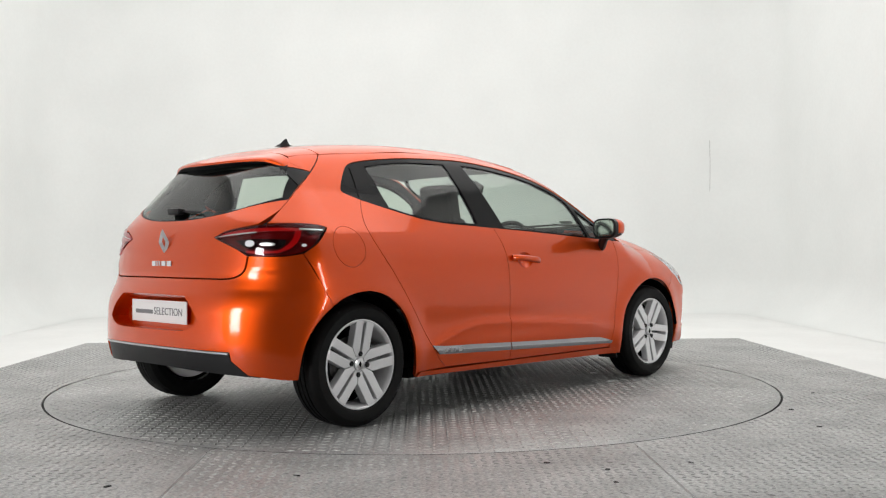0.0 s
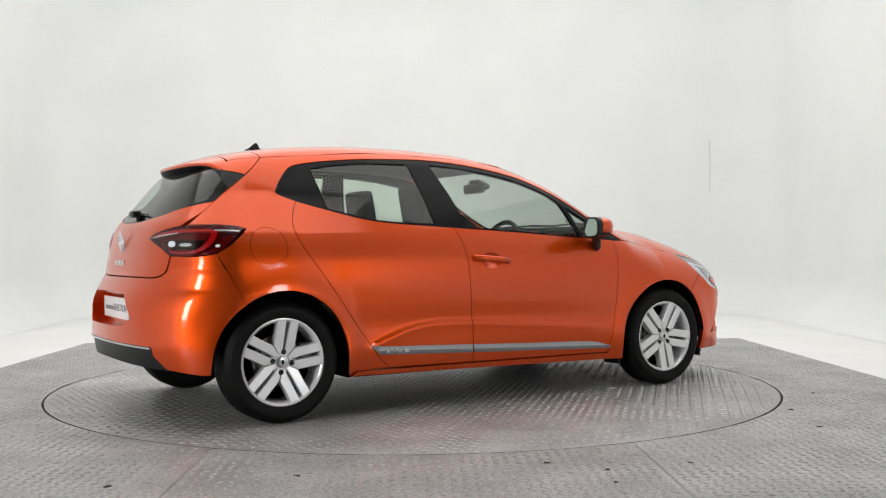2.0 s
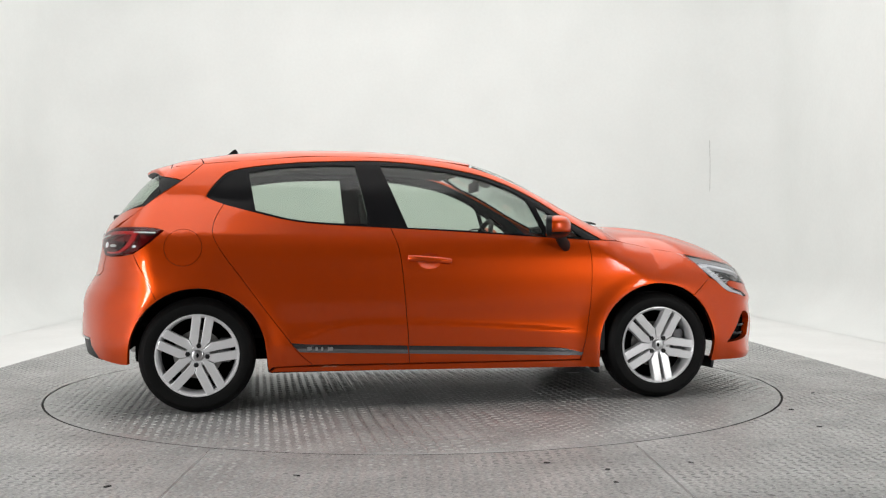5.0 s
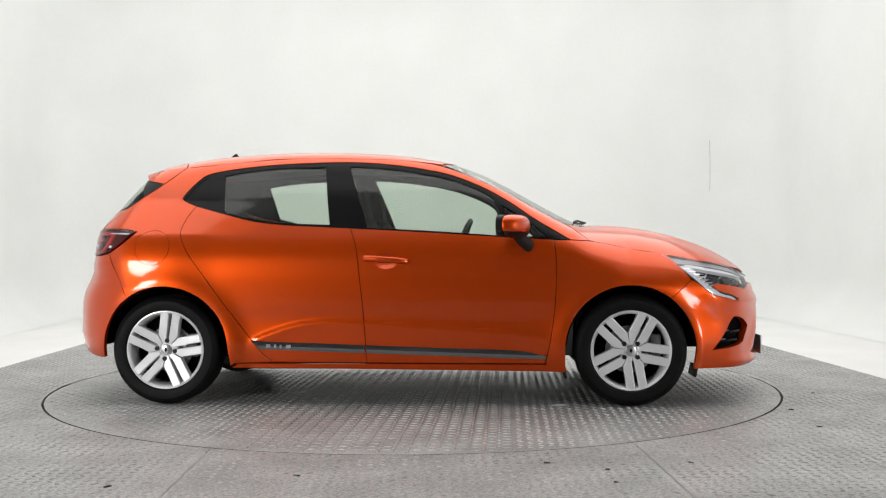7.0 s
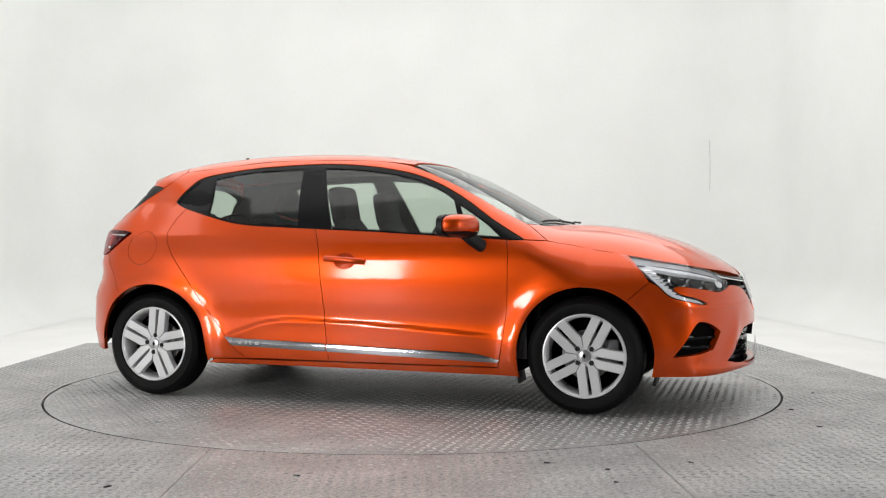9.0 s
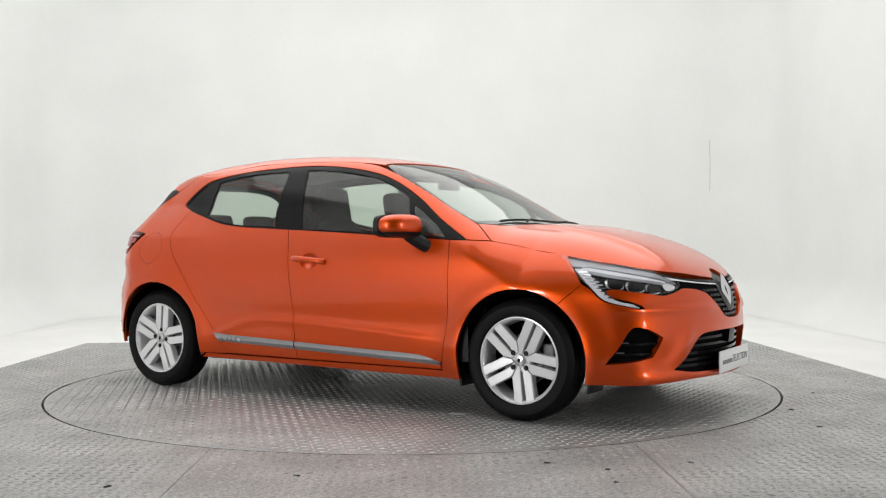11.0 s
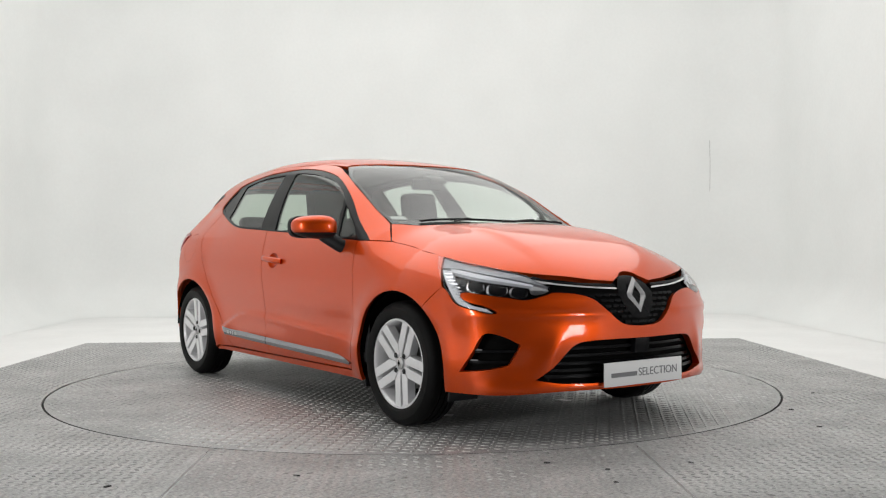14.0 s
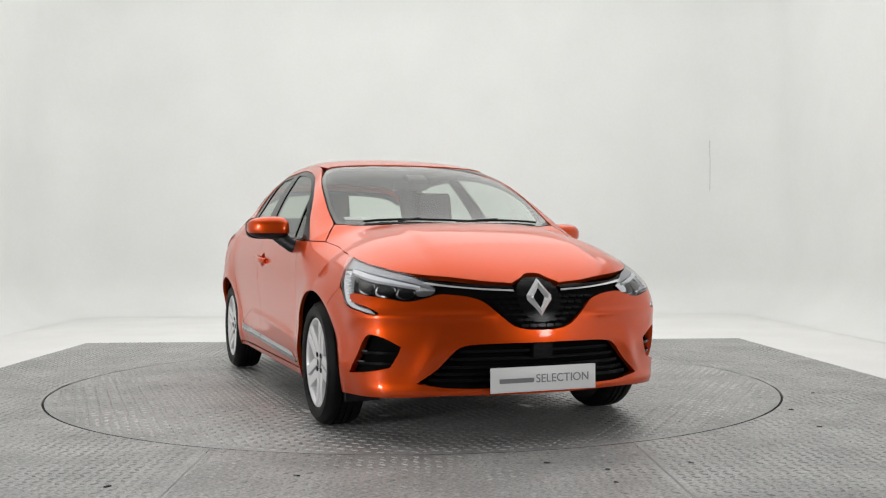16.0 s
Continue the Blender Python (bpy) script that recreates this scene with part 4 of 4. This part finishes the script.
for lamp_ob, s in ((head_lens, 1), (head_left, -1)):
    m = lambda pts: [(s * u, v) for u, v in pts]
    panel("housing", "nose", m(LAMP), GLOSS, lamp_ob, gap=0.003, out=-0.055, depth=-0.05, step=0.03)
    panel("brow", "nose", m(BROW), BROWGREY, lamp_ob, "silver upper reflector", gap=0, out=-0.010, depth=0.02, step=0.02)
    panel("light_strip", "nose", m(CSTRIP), LAMPWHITE, lamp_ob, "white C-shaped daytime light strip", gap=0, out=-0.008, depth=0.03, step=0.02)
    line = dup((-51.2, 0.781)) + [(-48.5, 0.776), (-42.3, 0.756), (-35.2, 0.731)] + dup((-28.8, 0.706)) + dup((-29.0, 0.698)) + [(-35.3, 0.717), (-42.6, 0.739), (-48.3, 0.759)] + dup((-50.2, 0.764))
    panel("upper_strip", "nose", m(line), LAMPWHITE, lamp_ob, "white light guide under the brow", gap=0, out=-0.012, depth=0.02, step=0.02)
    for k in range(9):
        f = k / 8
        u, v = -52.3 + 6.0 * f, 0.755 - 0.125 * f ** 1.0
        panel("strip_rib", "nose", m([(u - 0.1, v - 0.004), (u + 2.2, v - 0.004), (u + 2.2, v + 0.001), (u - 0.1, v + 0.001)]), CHROME, lamp_ob, gap=0, out=-0.006, depth=0.004, step=0.02)
    for u, v, a, b in ((-43.6, 0.712, 2.2, 0.026), (-37.8, 0.697, 2.4, 0.027), (-32.4, 0.683, 2.0, 0.024)):
        panel("reflector", "nose", m(lamp_cell(u, v, a, b)), CHROME, lamp_ob, gap=0, out=-0.040, depth=0.03, step=0.015)
        panel("projector", "nose", m(lamp_cell(u + 0.2, v, a * 0.84, b * 0.8)), GLOSS, lamp_ob, gap=0, out=-0.030, depth=0.012, step=0.015)
    panel("inner_reflector", "nose", m([(-29.6, 0.668), (-27.0, 0.664), (-25.2, 0.688), (-29.2, 0.706)]), CHROME, lamp_ob, gap=0, out=-0.02, depth=0.02, step=0.015)

# tail lamps
tail_left = [o for o in car.children if o.name.startswith("tail_lamp") and o is not tail_lens][0]
for lamp_ob, s in ((tail_lens, 1), (tail_left, -1)):
    m = lambda pts: [(s * u, v) for u, v in pts]
    panel("housing", "tail", m(TLAMP), DARKRED, lamp_ob, gap=0.002, out=-0.035, depth=-0.035, step=0.03)
    band = dup((-23.4, 0.925)) + [(-27.0, 0.948), (-36.7, 0.968)] + dup((-46.0, 0.970)) + dup((-46.2, 0.956)) + [(-36.7, 0.952), (-28.0, 0.932)]
    panel("red_band", "tail", m(band), RED, lamp_ob, "bright red light band", gap=0, out=-0.006, depth=0.01, step=0.015)
    panel("dark_cell", "tail", m(dup((-29.5, 0.912)) + [(-36.0, 0.918)] + dup((-44.0, 0.914)) + [(-43.2, 0.885)] + dup((-41.0, 0.868)) + dup((-33.8, 0.868)) + [(-31.5, 0.888)]), GLOSS, lamp_ob, "dark inner cell", gap=0, out=-0.010, depth=0.01, step=0.02)
    hook = dup((-47.8, 0.968)) + [(-47.2, 0.915), (-45.2, 0.873)] + dup((-42.0, 0.850)) + [(-36.0, 0.848)] + dup((-33.4, 0.852)) + dup((-33.2, 0.861)) + [(-37.0, 0.858)] + [(-41.6, 0.862), (-44.0, 0.885), (-45.6, 0.92)] + dup((-46.2, 0.968))
    panel("red_hook", "tail", m(hook), RED, lamp_ob, "red C-shaped light strip", gap=0, out=-0.006, depth=0.01, step=0.012)
    def oval(u, v, a, b):
        return m([(u + a * math.cos(q), v + b * math.sin(q)) for q in np.linspace(0, 2 * math.pi, 12, endpoint=False)])
    panel("clear_cell", "tail", oval(-34.6, 0.893, 1.3, 0.015), LAMPWHITE, lamp_ob, "white reversing cell", gap=0, out=0.0075, depth=0.004, step=0.012)
    panel("clear_cell", "tail", oval(-39.4, 0.889, 2.0, 0.008), SATIN, lamp_ob, gap=0, out=0.0075, depth=0.004, step=0.012)
    panel("side_cell", "tail", oval(-48.3, 0.883, 0.6, 0.007), LAMPWHITE, lamp_ob, gap=0, out=0.0075, depth=0.004, step=0.012)
    panel("chrome_line", "tail", m(dup((-23.0, 0.921)) + [(-29.0, 0.936)] + dup((-36.3, 0.948)) + dup((-36.3, 0.943)) + [(-29.0, 0.931)]), SATIN, lamp_ob, gap=0, out=0.0075, depth=0.003, step=0.02)
    panel("chrome_edge", "tail", m(dup((-47.0, 0.955)) + dup((-52.8, 0.950)) + dup((-52.9, 0.955)) + dup((-47.0, 0.960))), SATIN, lamp_ob, gap=0, out=0.0075, depth=0.004, step=0.02)

# grilles
for k in range(6):
    z = 0.523 + 0.026 * k
    w = np.interp(z, [0.50, 0.524, 0.585, 0.632, 0.655, 0.70], [3, 6.4, 10.3, 13.4, 16.5, 22])
    n = max(2, int(w / 2.2))
    for j in range(-n, n + 1):
        u = (j + (0.5 if k % 2 else 0)) * 2.15
        if abs(u) < w - 1.0 and not (abs(u) < 2.4 and z > 0.55):
            panel("grille_cell", "nose", [(u - 0.85, z - 0.006), (u + 0.85, z - 0.006), (u + 0.95, z), (u + 0.85, z + 0.006), (u - 0.85, z + 0.006), (u - 0.95, z)], GLOSS, grille, gap=0, out=-0.012, depth=0.012, step=0.03)
for s in (-1, 1):
    line = [(s * u, v) for u, v in dup((-28.5, 0.722)) + [(-20, 0.701), (-13, 0.690)] + dup((-6.4, 0.684)) + dup((-6.2, 0.676)) + [(-13, 0.683), (-20, 0.694)] + dup((-27.0, 0.708))]
    panel("chrome_blade", "nose", line, CHROME, grille, "thin chrome blade from lamp to badge", gap=0, out=-0.004, depth=0.012, step=0.015)
    brow = [(s * u, v) for u, v in dup((-29.0, 0.741)) + [(-24.2, 0.718), (-14.5, 0.706)] + dup((-6.6, 0.699)) + dup((-6.2, 0.688)) + [(-14.0, 0.694), (-22.0, 0.706)] + dup((-28.7, 0.727))]
    panel("upper_blade", "nose", brow, GLOSS, grille, gap=0, out=-0.002, depth=0.02, step=0.02)
panel("lower_grille_back", "nose", mirrored(LOWER), LINER, car, "dark lower air intake", gap=-0.004, out=-0.06, depth=-0.05, step=0.04)
for z, w0 in ((0.284, 26.5), (0.310, 25.0), (0.340, 23.5), (0.374, 21.8), (0.408, 19.8)):
    panel("intake_slat", "nose", dup((-w0, z - 0.008)) + [(0, z - 0.008)] + dup((w0, z - 0.008)) + dup((w0, z + 0.006)) + [(0, z + 0.006)] + dup((-w0, z + 0.006)), GLOSS, car, gap=0, out=-0.032, depth=0.02, step=0.03)
panel("radar_cover", "nose", dup((-2.2, 0.372)) + dup((2.6, 0.372)) + dup((2.6, 0.442)) + dup((-2.2, 0.442)), GLOSS, car, "square black sensor cover", gap=0, out=-0.010, depth=0.03, step=0.03)
for s in (-1, 1):
    f = [(s * u, v) for u, v in FOG]
    panel("fog_recess", "nose", f, LINER, car, "black recessed corner intake", gap=-0.004, out=-0.05, depth=-0.045, step=0.03)
    for z, a, b in ((0.400, -45.0, -33.0), (0.352, -46.0, -34.4)):
        panel("corner_blade", "nose", [(s * u, v) for u, v in dup((a, z - 0.006)) + dup((b, z - 0.004)) + dup((b, z + 0.008)) + dup((a, z + 0.008))], GLOSS, car, gap=0, out=-0.022, depth=0.025, step=0.02)
        panel("blade_tip", "nose", [(s * u, v) for u, v in ((a + 1.4, z + 0.007), (a + 3.4, z + 0.007), (a + 3.4, z + 0.012), (a + 1.4, z + 0.012))], DARKALLOY, car, gap=0, out=-0.018, depth=0.006, step=0.02)


# badges, lettering and plates
def rhomb(name, parent, eye, tilt, face, h, w, label):
    """A faceted rhombus ring; face: +1 looks forward, -1 back."""
    bm = bmesh.new()
    outer = [(0, h), (w, h * 0.12), (w, -h * 0.12), (0, -h), (-w, -h * 0.12), (-w, h * 0.12)]
    inner = [(0, h * 0.50), (w * 0.42, 0.004), (w * 0.42, -0.004), (0, -h * 0.50), (-w * 0.42, -0.004), (-w * 0.42, 0.004)]
    o = [bm.verts.new((0, y, z)) for y, z in outer]
    mid = [bm.verts.new((0.012 * face, (a[0] + b[0]) / 2, (a[1] + b[1]) / 2)) for a, b in zip(outer, inner)]
    i = [bm.verts.new((0, y, z)) for y, z in inner]
    for p, q in ((o, mid), (mid, i)):
        for k in range(6):
            bm.faces.new((p[k], p[(k + 1) % 6], q[(k + 1) % 6], q[k]))
    bm.transform(Matrix.Translation(eye) @ Matrix.Rotation(tilt, 4, "Y"))
    return part(name, bm, BADGE, parent, label, 5)


rhomb("badge", car, (2.083, 0, 0.645), radians(-17), 1, 0.090, 0.061, "chrome rhombus badge")
panel("badge_base", "nose", mirrored([(-1, 0.742), (-3.2, 0.734), (-5.4, 0.690), (-5.4, 0.62), (-2.5, 0.545), (-1, 0.538)]), GLOSS, grille, gap=0, out=-0.010, depth=0.02, step=0.03)
rhomb("badge", car, (-1.868, 0, 0.906), radians(-8), -1, 0.066, 0.043, "chrome rhombus badge")
for y0, wd in ((0.095, 0.034), (0.050, 0.010), (0.028, 0.010), (0.004, 0.038), (-0.046, 0.040)):
    q = lift("back", [(y0 - wd / 2, 0.800)])[0]
    part("letter_mark", box(0.006, wd, 0.026, 0.003, (q[0] - 0.003, y0 - wd / 2, 0.798)), BADGE, car)


def plate(eye, face, tilt):
    m = Matrix.Translation(eye) @ Matrix.Rotation(tilt, 4, "Y")
    bm = box(0.008, 0.520, 0.111, 0.003)
    bm.transform(m)
    ob = part("number_plate", bm, WHITE, car, "white dealer plate with grey lettering")
    x = 0.0052 * face
    # the first word stands as a plain bar
    bm = box(0.001, 0.168, 0.020, 0, (x, -0.135 * face, -0.004))
    bm.transform(m)
    part("word_bar", bm, INK, ob)
    cu = bpy.data.curves.new("lettering", "FONT")
    cu.body, cu.size, cu.extrude = "SELECTION", 0.047, 0.0004
    tmp = bpy.data.objects.new("tmp", cu)
    scene.collection.objects.link(tmp)
    bpy.context.view_layer.update()
    me = bpy.data.meshes.new_from_object(tmp.evaluated_get(bpy.context.evaluated_depsgraph_get()))
    bpy.data.objects.remove(tmp)
    co = np.array([v.co for v in me.vertices])
    co[:, 0] -= co[:, 0].min()
    co *= 0.262 / co[:, 0].max()
    for v, c in zip(me.vertices, co):
        v.co = m @ Vector((x + c[2] * face, (-0.040 + c[0]) * face, c[1] - 0.016))
    me.materials.clear()
    me.materials.append(INK)
    attach("lettering", me, ob, "the word SELECTION in grey")


plate((2.128, 0, 0.286), 1, 0.0)
plate((-1.898, 0, 0.560), -1, 0.0)

# roof aerial, wipers, windscreen details
fin = bmesh.new()
prof = [(-1.175, 0.0, 0.016), (-1.150, 0.012, 0.014), (-1.118, 0.040, 0.005), (-1.105, 0.043, 0.004), (-1.085, 0.012, 0.012), (-1.03, 0.0, 0.014)]
z0 = float(at(TOP, -1.1)) - 0.002
l = [fin.verts.new((x, -w, z0)) for x, h, w in prof]
r = [fin.verts.new((x, w, z0)) for x, h, w in prof]
t = [fin.verts.new((x, 0, z0 + h + 0.004)) for x, h, w in prof]
for i in range(len(prof) - 1):
    fin.faces.new((l[i], l[i + 1], t[i + 1], t[i]))
    fin.faces.new((t[i], t[i + 1], r[i + 1], r[i]))
part("aerial", fin, BLACK, car, "black shark-fin roof aerial")


def wiper(kind, a, b, hub):
    pts = on_skin(kind, [tuple(np.array(a) + (np.array(b) - np.array(a)) * f) for f in np.linspace(0, 1, 10)], 0.006)
    ob = part("wiper", tube(pts, 0.0045, 6, 1.5), BLACK, car, "black wiper")
    arm = on_skin(kind, [hub, tuple((np.array(a) + np.array(b)) / 2)], 0.014)
    part("wiper_arm", tube(arm, 0.006, 6), BLACK, ob)


wiper("top", (1.005, -0.50), (1.075, 0.10), (1.085, -0.33))
wiper("top", (1.085, 0.0), (1.0, 0.52), (1.11, 0.10))
wiper("tail", (-13.5, 1.046), (5.5, 1.066), (2.0, 1.048))
part("wiper_boss", box(0.05, 0.10, 0.035, 0.015, tuple(on_skin("tail", [(0.0, 1.050)], 0.015)[0])), BLACK, car, "black rear wiper pivot")
panel("scuttle", "top", sided([(1.05, 0.0), (1.03, -0.25)] + dup((0.93, -0.60)) + dup((0.957, -0.642)) + [(1.046, -0.51), (1.11, -0.25)]), BLACK, car, "black cowl under the windscreen", gap=0, out=-0.012, step=0.04)
border = sided([(0.337, 0.0), (0.322, -0.25)] + dup((0.264, -0.505)) + edge([0.4, 0.55, 0.7, 0.82]) + dup((0.952, -0.640)) + [(1.04, -0.50), (1.10, -0.25)])
inner = sided([(0.375, 0.0), (0.362, -0.25)] + dup((0.315, -0.490)) + [(x, y + 0.028) for x, y in edge([0.4, 0.55, 0.7, 0.82])] + dup((0.925, -0.608)) + [(1.01, -0.48), (1.07, -0.25)])
panel("screen_border", "top", border, GLOSS, car, "black windscreen border", holes=[inner], gap=0.004, out=-0.009, depth=0.004)
part("sensor_box", box(0.10, 0.12, 0.03, 0.012, (0.44, 0, 1.285), Matrix.Rotation(radians(24), 4, "Y")), BLACK, car)

# ---- the cabin ----
def lining():
    low = dup((-1.62, 0.92)) + [(-1.4, 1.02), (-1.22, 1.12)] + BELT[1:9] + dup((0.89, 0.90)) + dup((0.99, 0.90)) + dup((0.99, 0.27)) + dup((-0.9, 0.27)) + dup((-0.9, 0.70)) + dup((-1.62, 0.70))
    ob = panel("door_lining", "side", low, CABIN, car, "dark plastic door lining", gap=0, out=-0.045, depth=0.0, step=0.06)
    both(ob)
    rim = dup(rail([-1.40])[0]) + rail([-1.2, -0.9, -0.6, -0.3, 0.0, 0.2, 0.35, 0.5, 0.65, 0.8]) + dup((0.97, 0.95)) + dup((0.97, 0.90)) + dup((0.889, 0.905)) + ARC[-2:0:-1] + dup(ARC[0]) + dup((-1.20, 1.12)) + dup((-1.55, 0.95)) + dup((-1.66, 1.03)) + [(-1.552, 1.157), (-1.46, 1.25)]
    ob = panel("pillar_lining", "side", rim, CABIN, car, "dark pillar lining", gap=0, out=-0.024, depth=0.0, step=0.05)
    both(ob)
    panel("roof_lining", "top", sided([(0.335, 0.0), (0.32, -0.25)] + dup((0.262, -0.50)) + edge([0.1, -0.2, -0.5, -0.8, -1.1]) + dup((-1.38, -0.45)) + [(-1.36, -0.25)]), LINING, car, "pale grey roof lining", gap=0, out=-0.030, depth=0.0, step=0.06)
    g = mirrored([(-8, 0.70), (-30, 0.70), (-33, 0.76), (-33, 0.82), (-28, 0.97), (-20, 1.0), (-8, 0.985)])
    panel("tailgate_lining", "tail", g, CABIN, car, gap=0, out=-0.035, depth=0.0, step=0.06)
    part("boot_floor", box(0.7, 1.0, 0.04, 0.01, (-1.38, 0, 0.45)), CABIN, car)
    part("bulkhead", box(0.04, 1.42, 0.55, 0.01, (1.02, 0, 0.62)), CABIN, car)
    part("engine_cover", box(0.75, 0.95, 0.42, 0.04, (1.45, 0, 0.50)), LINER, car)


lining()


def seat(y):
    ob = part("front_seat", box(0.50, 0.48, 0.15, 0.05, (-0.08, y, 0.43), Matrix.Rotation(radians(-8), 4, "Y"), 3), CLOTH, car, "charcoal cloth front seat")
    back = bmesh.new()
    rows = []
    for k, (x, z, w, d) in enumerate(((-0.30, 0.44, 0.22, 0.07), (-0.34, 0.60, 0.235, 0.075), (-0.40, 0.80, 0.235, 0.07), (-0.46, 0.96, 0.20, 0.06), (-0.485, 1.03, 0.15, 0.045), (-0.495, 1.055, 0.09, 0.02))):
        rows.append([back.verts.new((x + d * c, y + w * s, z + 0.25 * d * c)) for c, s in
                     [(math.copysign(abs(math.cos(a)) ** 0.6, math.cos(a)), math.copysign(abs(math.sin(a)) ** 0.6, math.sin(a))) for a in np.linspace(0, 2 * math.pi, 20, endpoint=False)]])
    for a, b in zip(rows, rows[1:]):
        for i in range(20):
            back.faces.new((a[i], a[(i + 1) % 20], b[(i + 1) % 20], b[i]))
    back.faces.new(rows[-1])
    part("backrest", back, CLOTH, ob, "", 60)
    part("headrest", box(0.10, 0.26, 0.24, 0.045, (-0.512, y, 1.122), Matrix.Rotation(radians(-10), 4, "Y"), 3), CLOTH, ob)
    for d in (-0.06, 0.06):
        part("headrest_post", tube([(-0.50, y + d, 1.00), (-0.512, y + d, 1.09)], 0.007), SATIN, ob)


for y in (-0.36, 0.36):
    seat(y)
for ob in [o for o in car.children if o.name.startswith("front_seat")]:
    ob.location.x += 0.26
bench = part("rear_bench", box(0.48, 1.22, 0.16, 0.05, (-0.85, 0, 0.45), None, 3), CLOTH, car, "charcoal cloth rear bench")
part("bench_back", box(0.14, 1.20, 0.50, 0.05, (-1.13, 0, 0.72), Matrix.Rotation(radians(-14), 4, "Y"), 3), CLOTH, bench)
for y in (-0.40, 0.0, 0.40):
    part("headrest", box(0.09, 0.25, 0.13, 0.04, (-1.205, y, 1.03), Matrix.Rotation(radians(-14), 4, "Y"), 3), CLOTH, bench)

dash = bmesh.new()
rows = []
for y in np.linspace(-0.70, 0.70, 29):
    hood = 0.05 * math.exp(-((y + 0.36) / 0.17) ** 4)
    w = 0.03 * (abs(y) / 0.7) ** 4
    rows.append([dash.verts.new(q) for q in ((0.55, y, 0.45), (0.47, y, 0.62), (0.45, y, 0.78), (0.475, y, 0.855 + hood - w), (0.55, y, 0.885 + hood - w), (0.72, y, 0.90 + hood * 0.5 - w), (0.99, y, 0.90 - w), (1.0, y, 0.45))])
for a, b in zip(rows, rows[1:]):
    for i in range(7):
        dash.faces.new((a[i], a[i + 1], b[i + 1], b[i]))
dash_ob = part("dashboard", dash, CABIN, car, "dark grey dashboard", 50)
part("screen_tablet", box(0.02, 0.17, 0.22, 0.008, (0.44, 0.0, 0.83), Matrix.Rotation(radians(10), 4, "Y")), GLOSS, dash_ob)
ring = [Vector((0.185 * math.cos(a), 0.185 * math.sin(a), 0)) for a in np.linspace(0, 2 * math.pi, 33)]
m = Matrix.Translation((0.33, -0.36, 0.86)) @ Matrix.Rotation(radians(-66), 4, "Y")
wheel_ob = part("steering_wheel", tube([m @ q for q in ring], 0.015, 8), CABIN, car, "dark steering wheel", 60)
bm = box(0.10, 0.13, 0.05, 0.02)
bm.transform(m)
part("wheel_boss", bm, CABIN, wheel_ob)
for a in (0, 90, 180):
    bm = tube([(0, 0, 0), (0.18 * math.sin(radians(a)) * 1.0 if a != 90 else 0.0, 0.18 * math.cos(radians(a)), 0) if a != 90 else (-0.18, 0, 0)], 0.014, 6)
    bm.transform(m)
    part("wheel_arm", bm, CABIN, wheel_ob)
part("rear_view_mirror", box(0.03, 0.22, 0.065, 0.014, (0.385, -0.02, 1.255)), CABIN, car, "dark interior mirror")
part("sticker", box(0.002, 0.10, 0.035, 0, (0.80, -0.50, 1.035), Matrix.Rotation(radians(-62), 4, "Y")), WHITE, car, "pale windscreen sticker")

# black flaps that hang from the bumper before the front wheels
for s in (-1, 1):
    part("arch_flap", box(0.016, 0.17, 0.065, 0.005, (1.648, s * 0.70, 0.190), Matrix.Rotation(radians(12), 4, "Y")), BLACK, car, "black flap before the front wheel")
    part("sill_flap", box(0.016, 0.14, 0.06, 0.005, (0.935, s * 0.73, 0.180), Matrix.Rotation(radians(-10), 4, "Y")), BLACK, car)

# ---- marks on the stand and the wall ----
for x, y, a, w in ((0.87, -0.91, 0.3, 0.045), (1.15, -0.58, 0.9, 0.03), (1.14, 0.24, 0.2, 0.05)):
    bm = slab([(-w, -0.022), (w * 0.8, -0.026), (w, 0.018), (-w * 0.7, 0.024)], 0.0006, "z", 0.0035)
    bm.transform(pose(x, y, 0, 0, 0, math.degrees(a)))
    part("tape_mark", bm, WHITE, turntable, "scrap of white tape")
for k, (x, y) in enumerate(((0.526, -2.44), (0.748, -2.573), (1.105, -2.468), (1.944, -1.704), (-1.135, -2.759), (0.738, -2.787), (-0.46, -2.62), (2.35, -0.62), (-1.9, -1.95), (2.0, -1.2))):
    n = 7
    r = [0.010 + 0.007 * random.random() for _ in range(n)]
    bm = slab([(r[i] * math.cos(2 * math.pi * i / n), 0.6 * r[i] * math.sin(2 * math.pi * i / n)) for i in range(n)], 0.004, "z", 0.0)
    bm.transform(pose(x, y, 0.0005, 0, 0, 57 * k))
    fleck = part("dirt_fleck", bm, DIRT, None)
    tagged(fleck, "small dark fleck of grit on the steel platform", "grit", "grit on the platform")
wall = bpy.data.objects["wall_north"]
part("wall_crack", tube([(4.04, 7.055, 2.33), (4.045, 7.055, 2.0), (4.04, 7.055, 1.64)], 0.0035, 5), CRACK, wall, "thin dark crack in the wall paint")

# the raised bars that lie nearest, one by one
one = treads("tread_bar", [(0.0, 0.0, 0.0)], WORN, platform, "")
for k, (x, y, a) in enumerate(near_bars):
    ob = one if k == 0 else attach("tread_bar", one.data, platform)
    ob.location, ob.rotation_euler = (x, y, 0), (0, 0, a)


def motions():
    """The turntable and the car on it turn together, by these degrees from the start on, second by second."""
    turn = [44.47, 37.27, 30.14, 23.06, 15.99, 8.94, 1.88, -5.19, -12.3, -19.43, -26.61, -33.84, -41.11, -48.42, -55.77, -63.16, -70.57]
    disc, ride = [], []
    for t, a in enumerate(turn):
        m = pose(0, 0, 0, 0, 0, a)
        disc.append((t, m))
        ride.append((t, m @ pose(-0.0289, -0.1352, 0.003)))
    walk(turntable, disc)
    walk(car, ride)


motions()
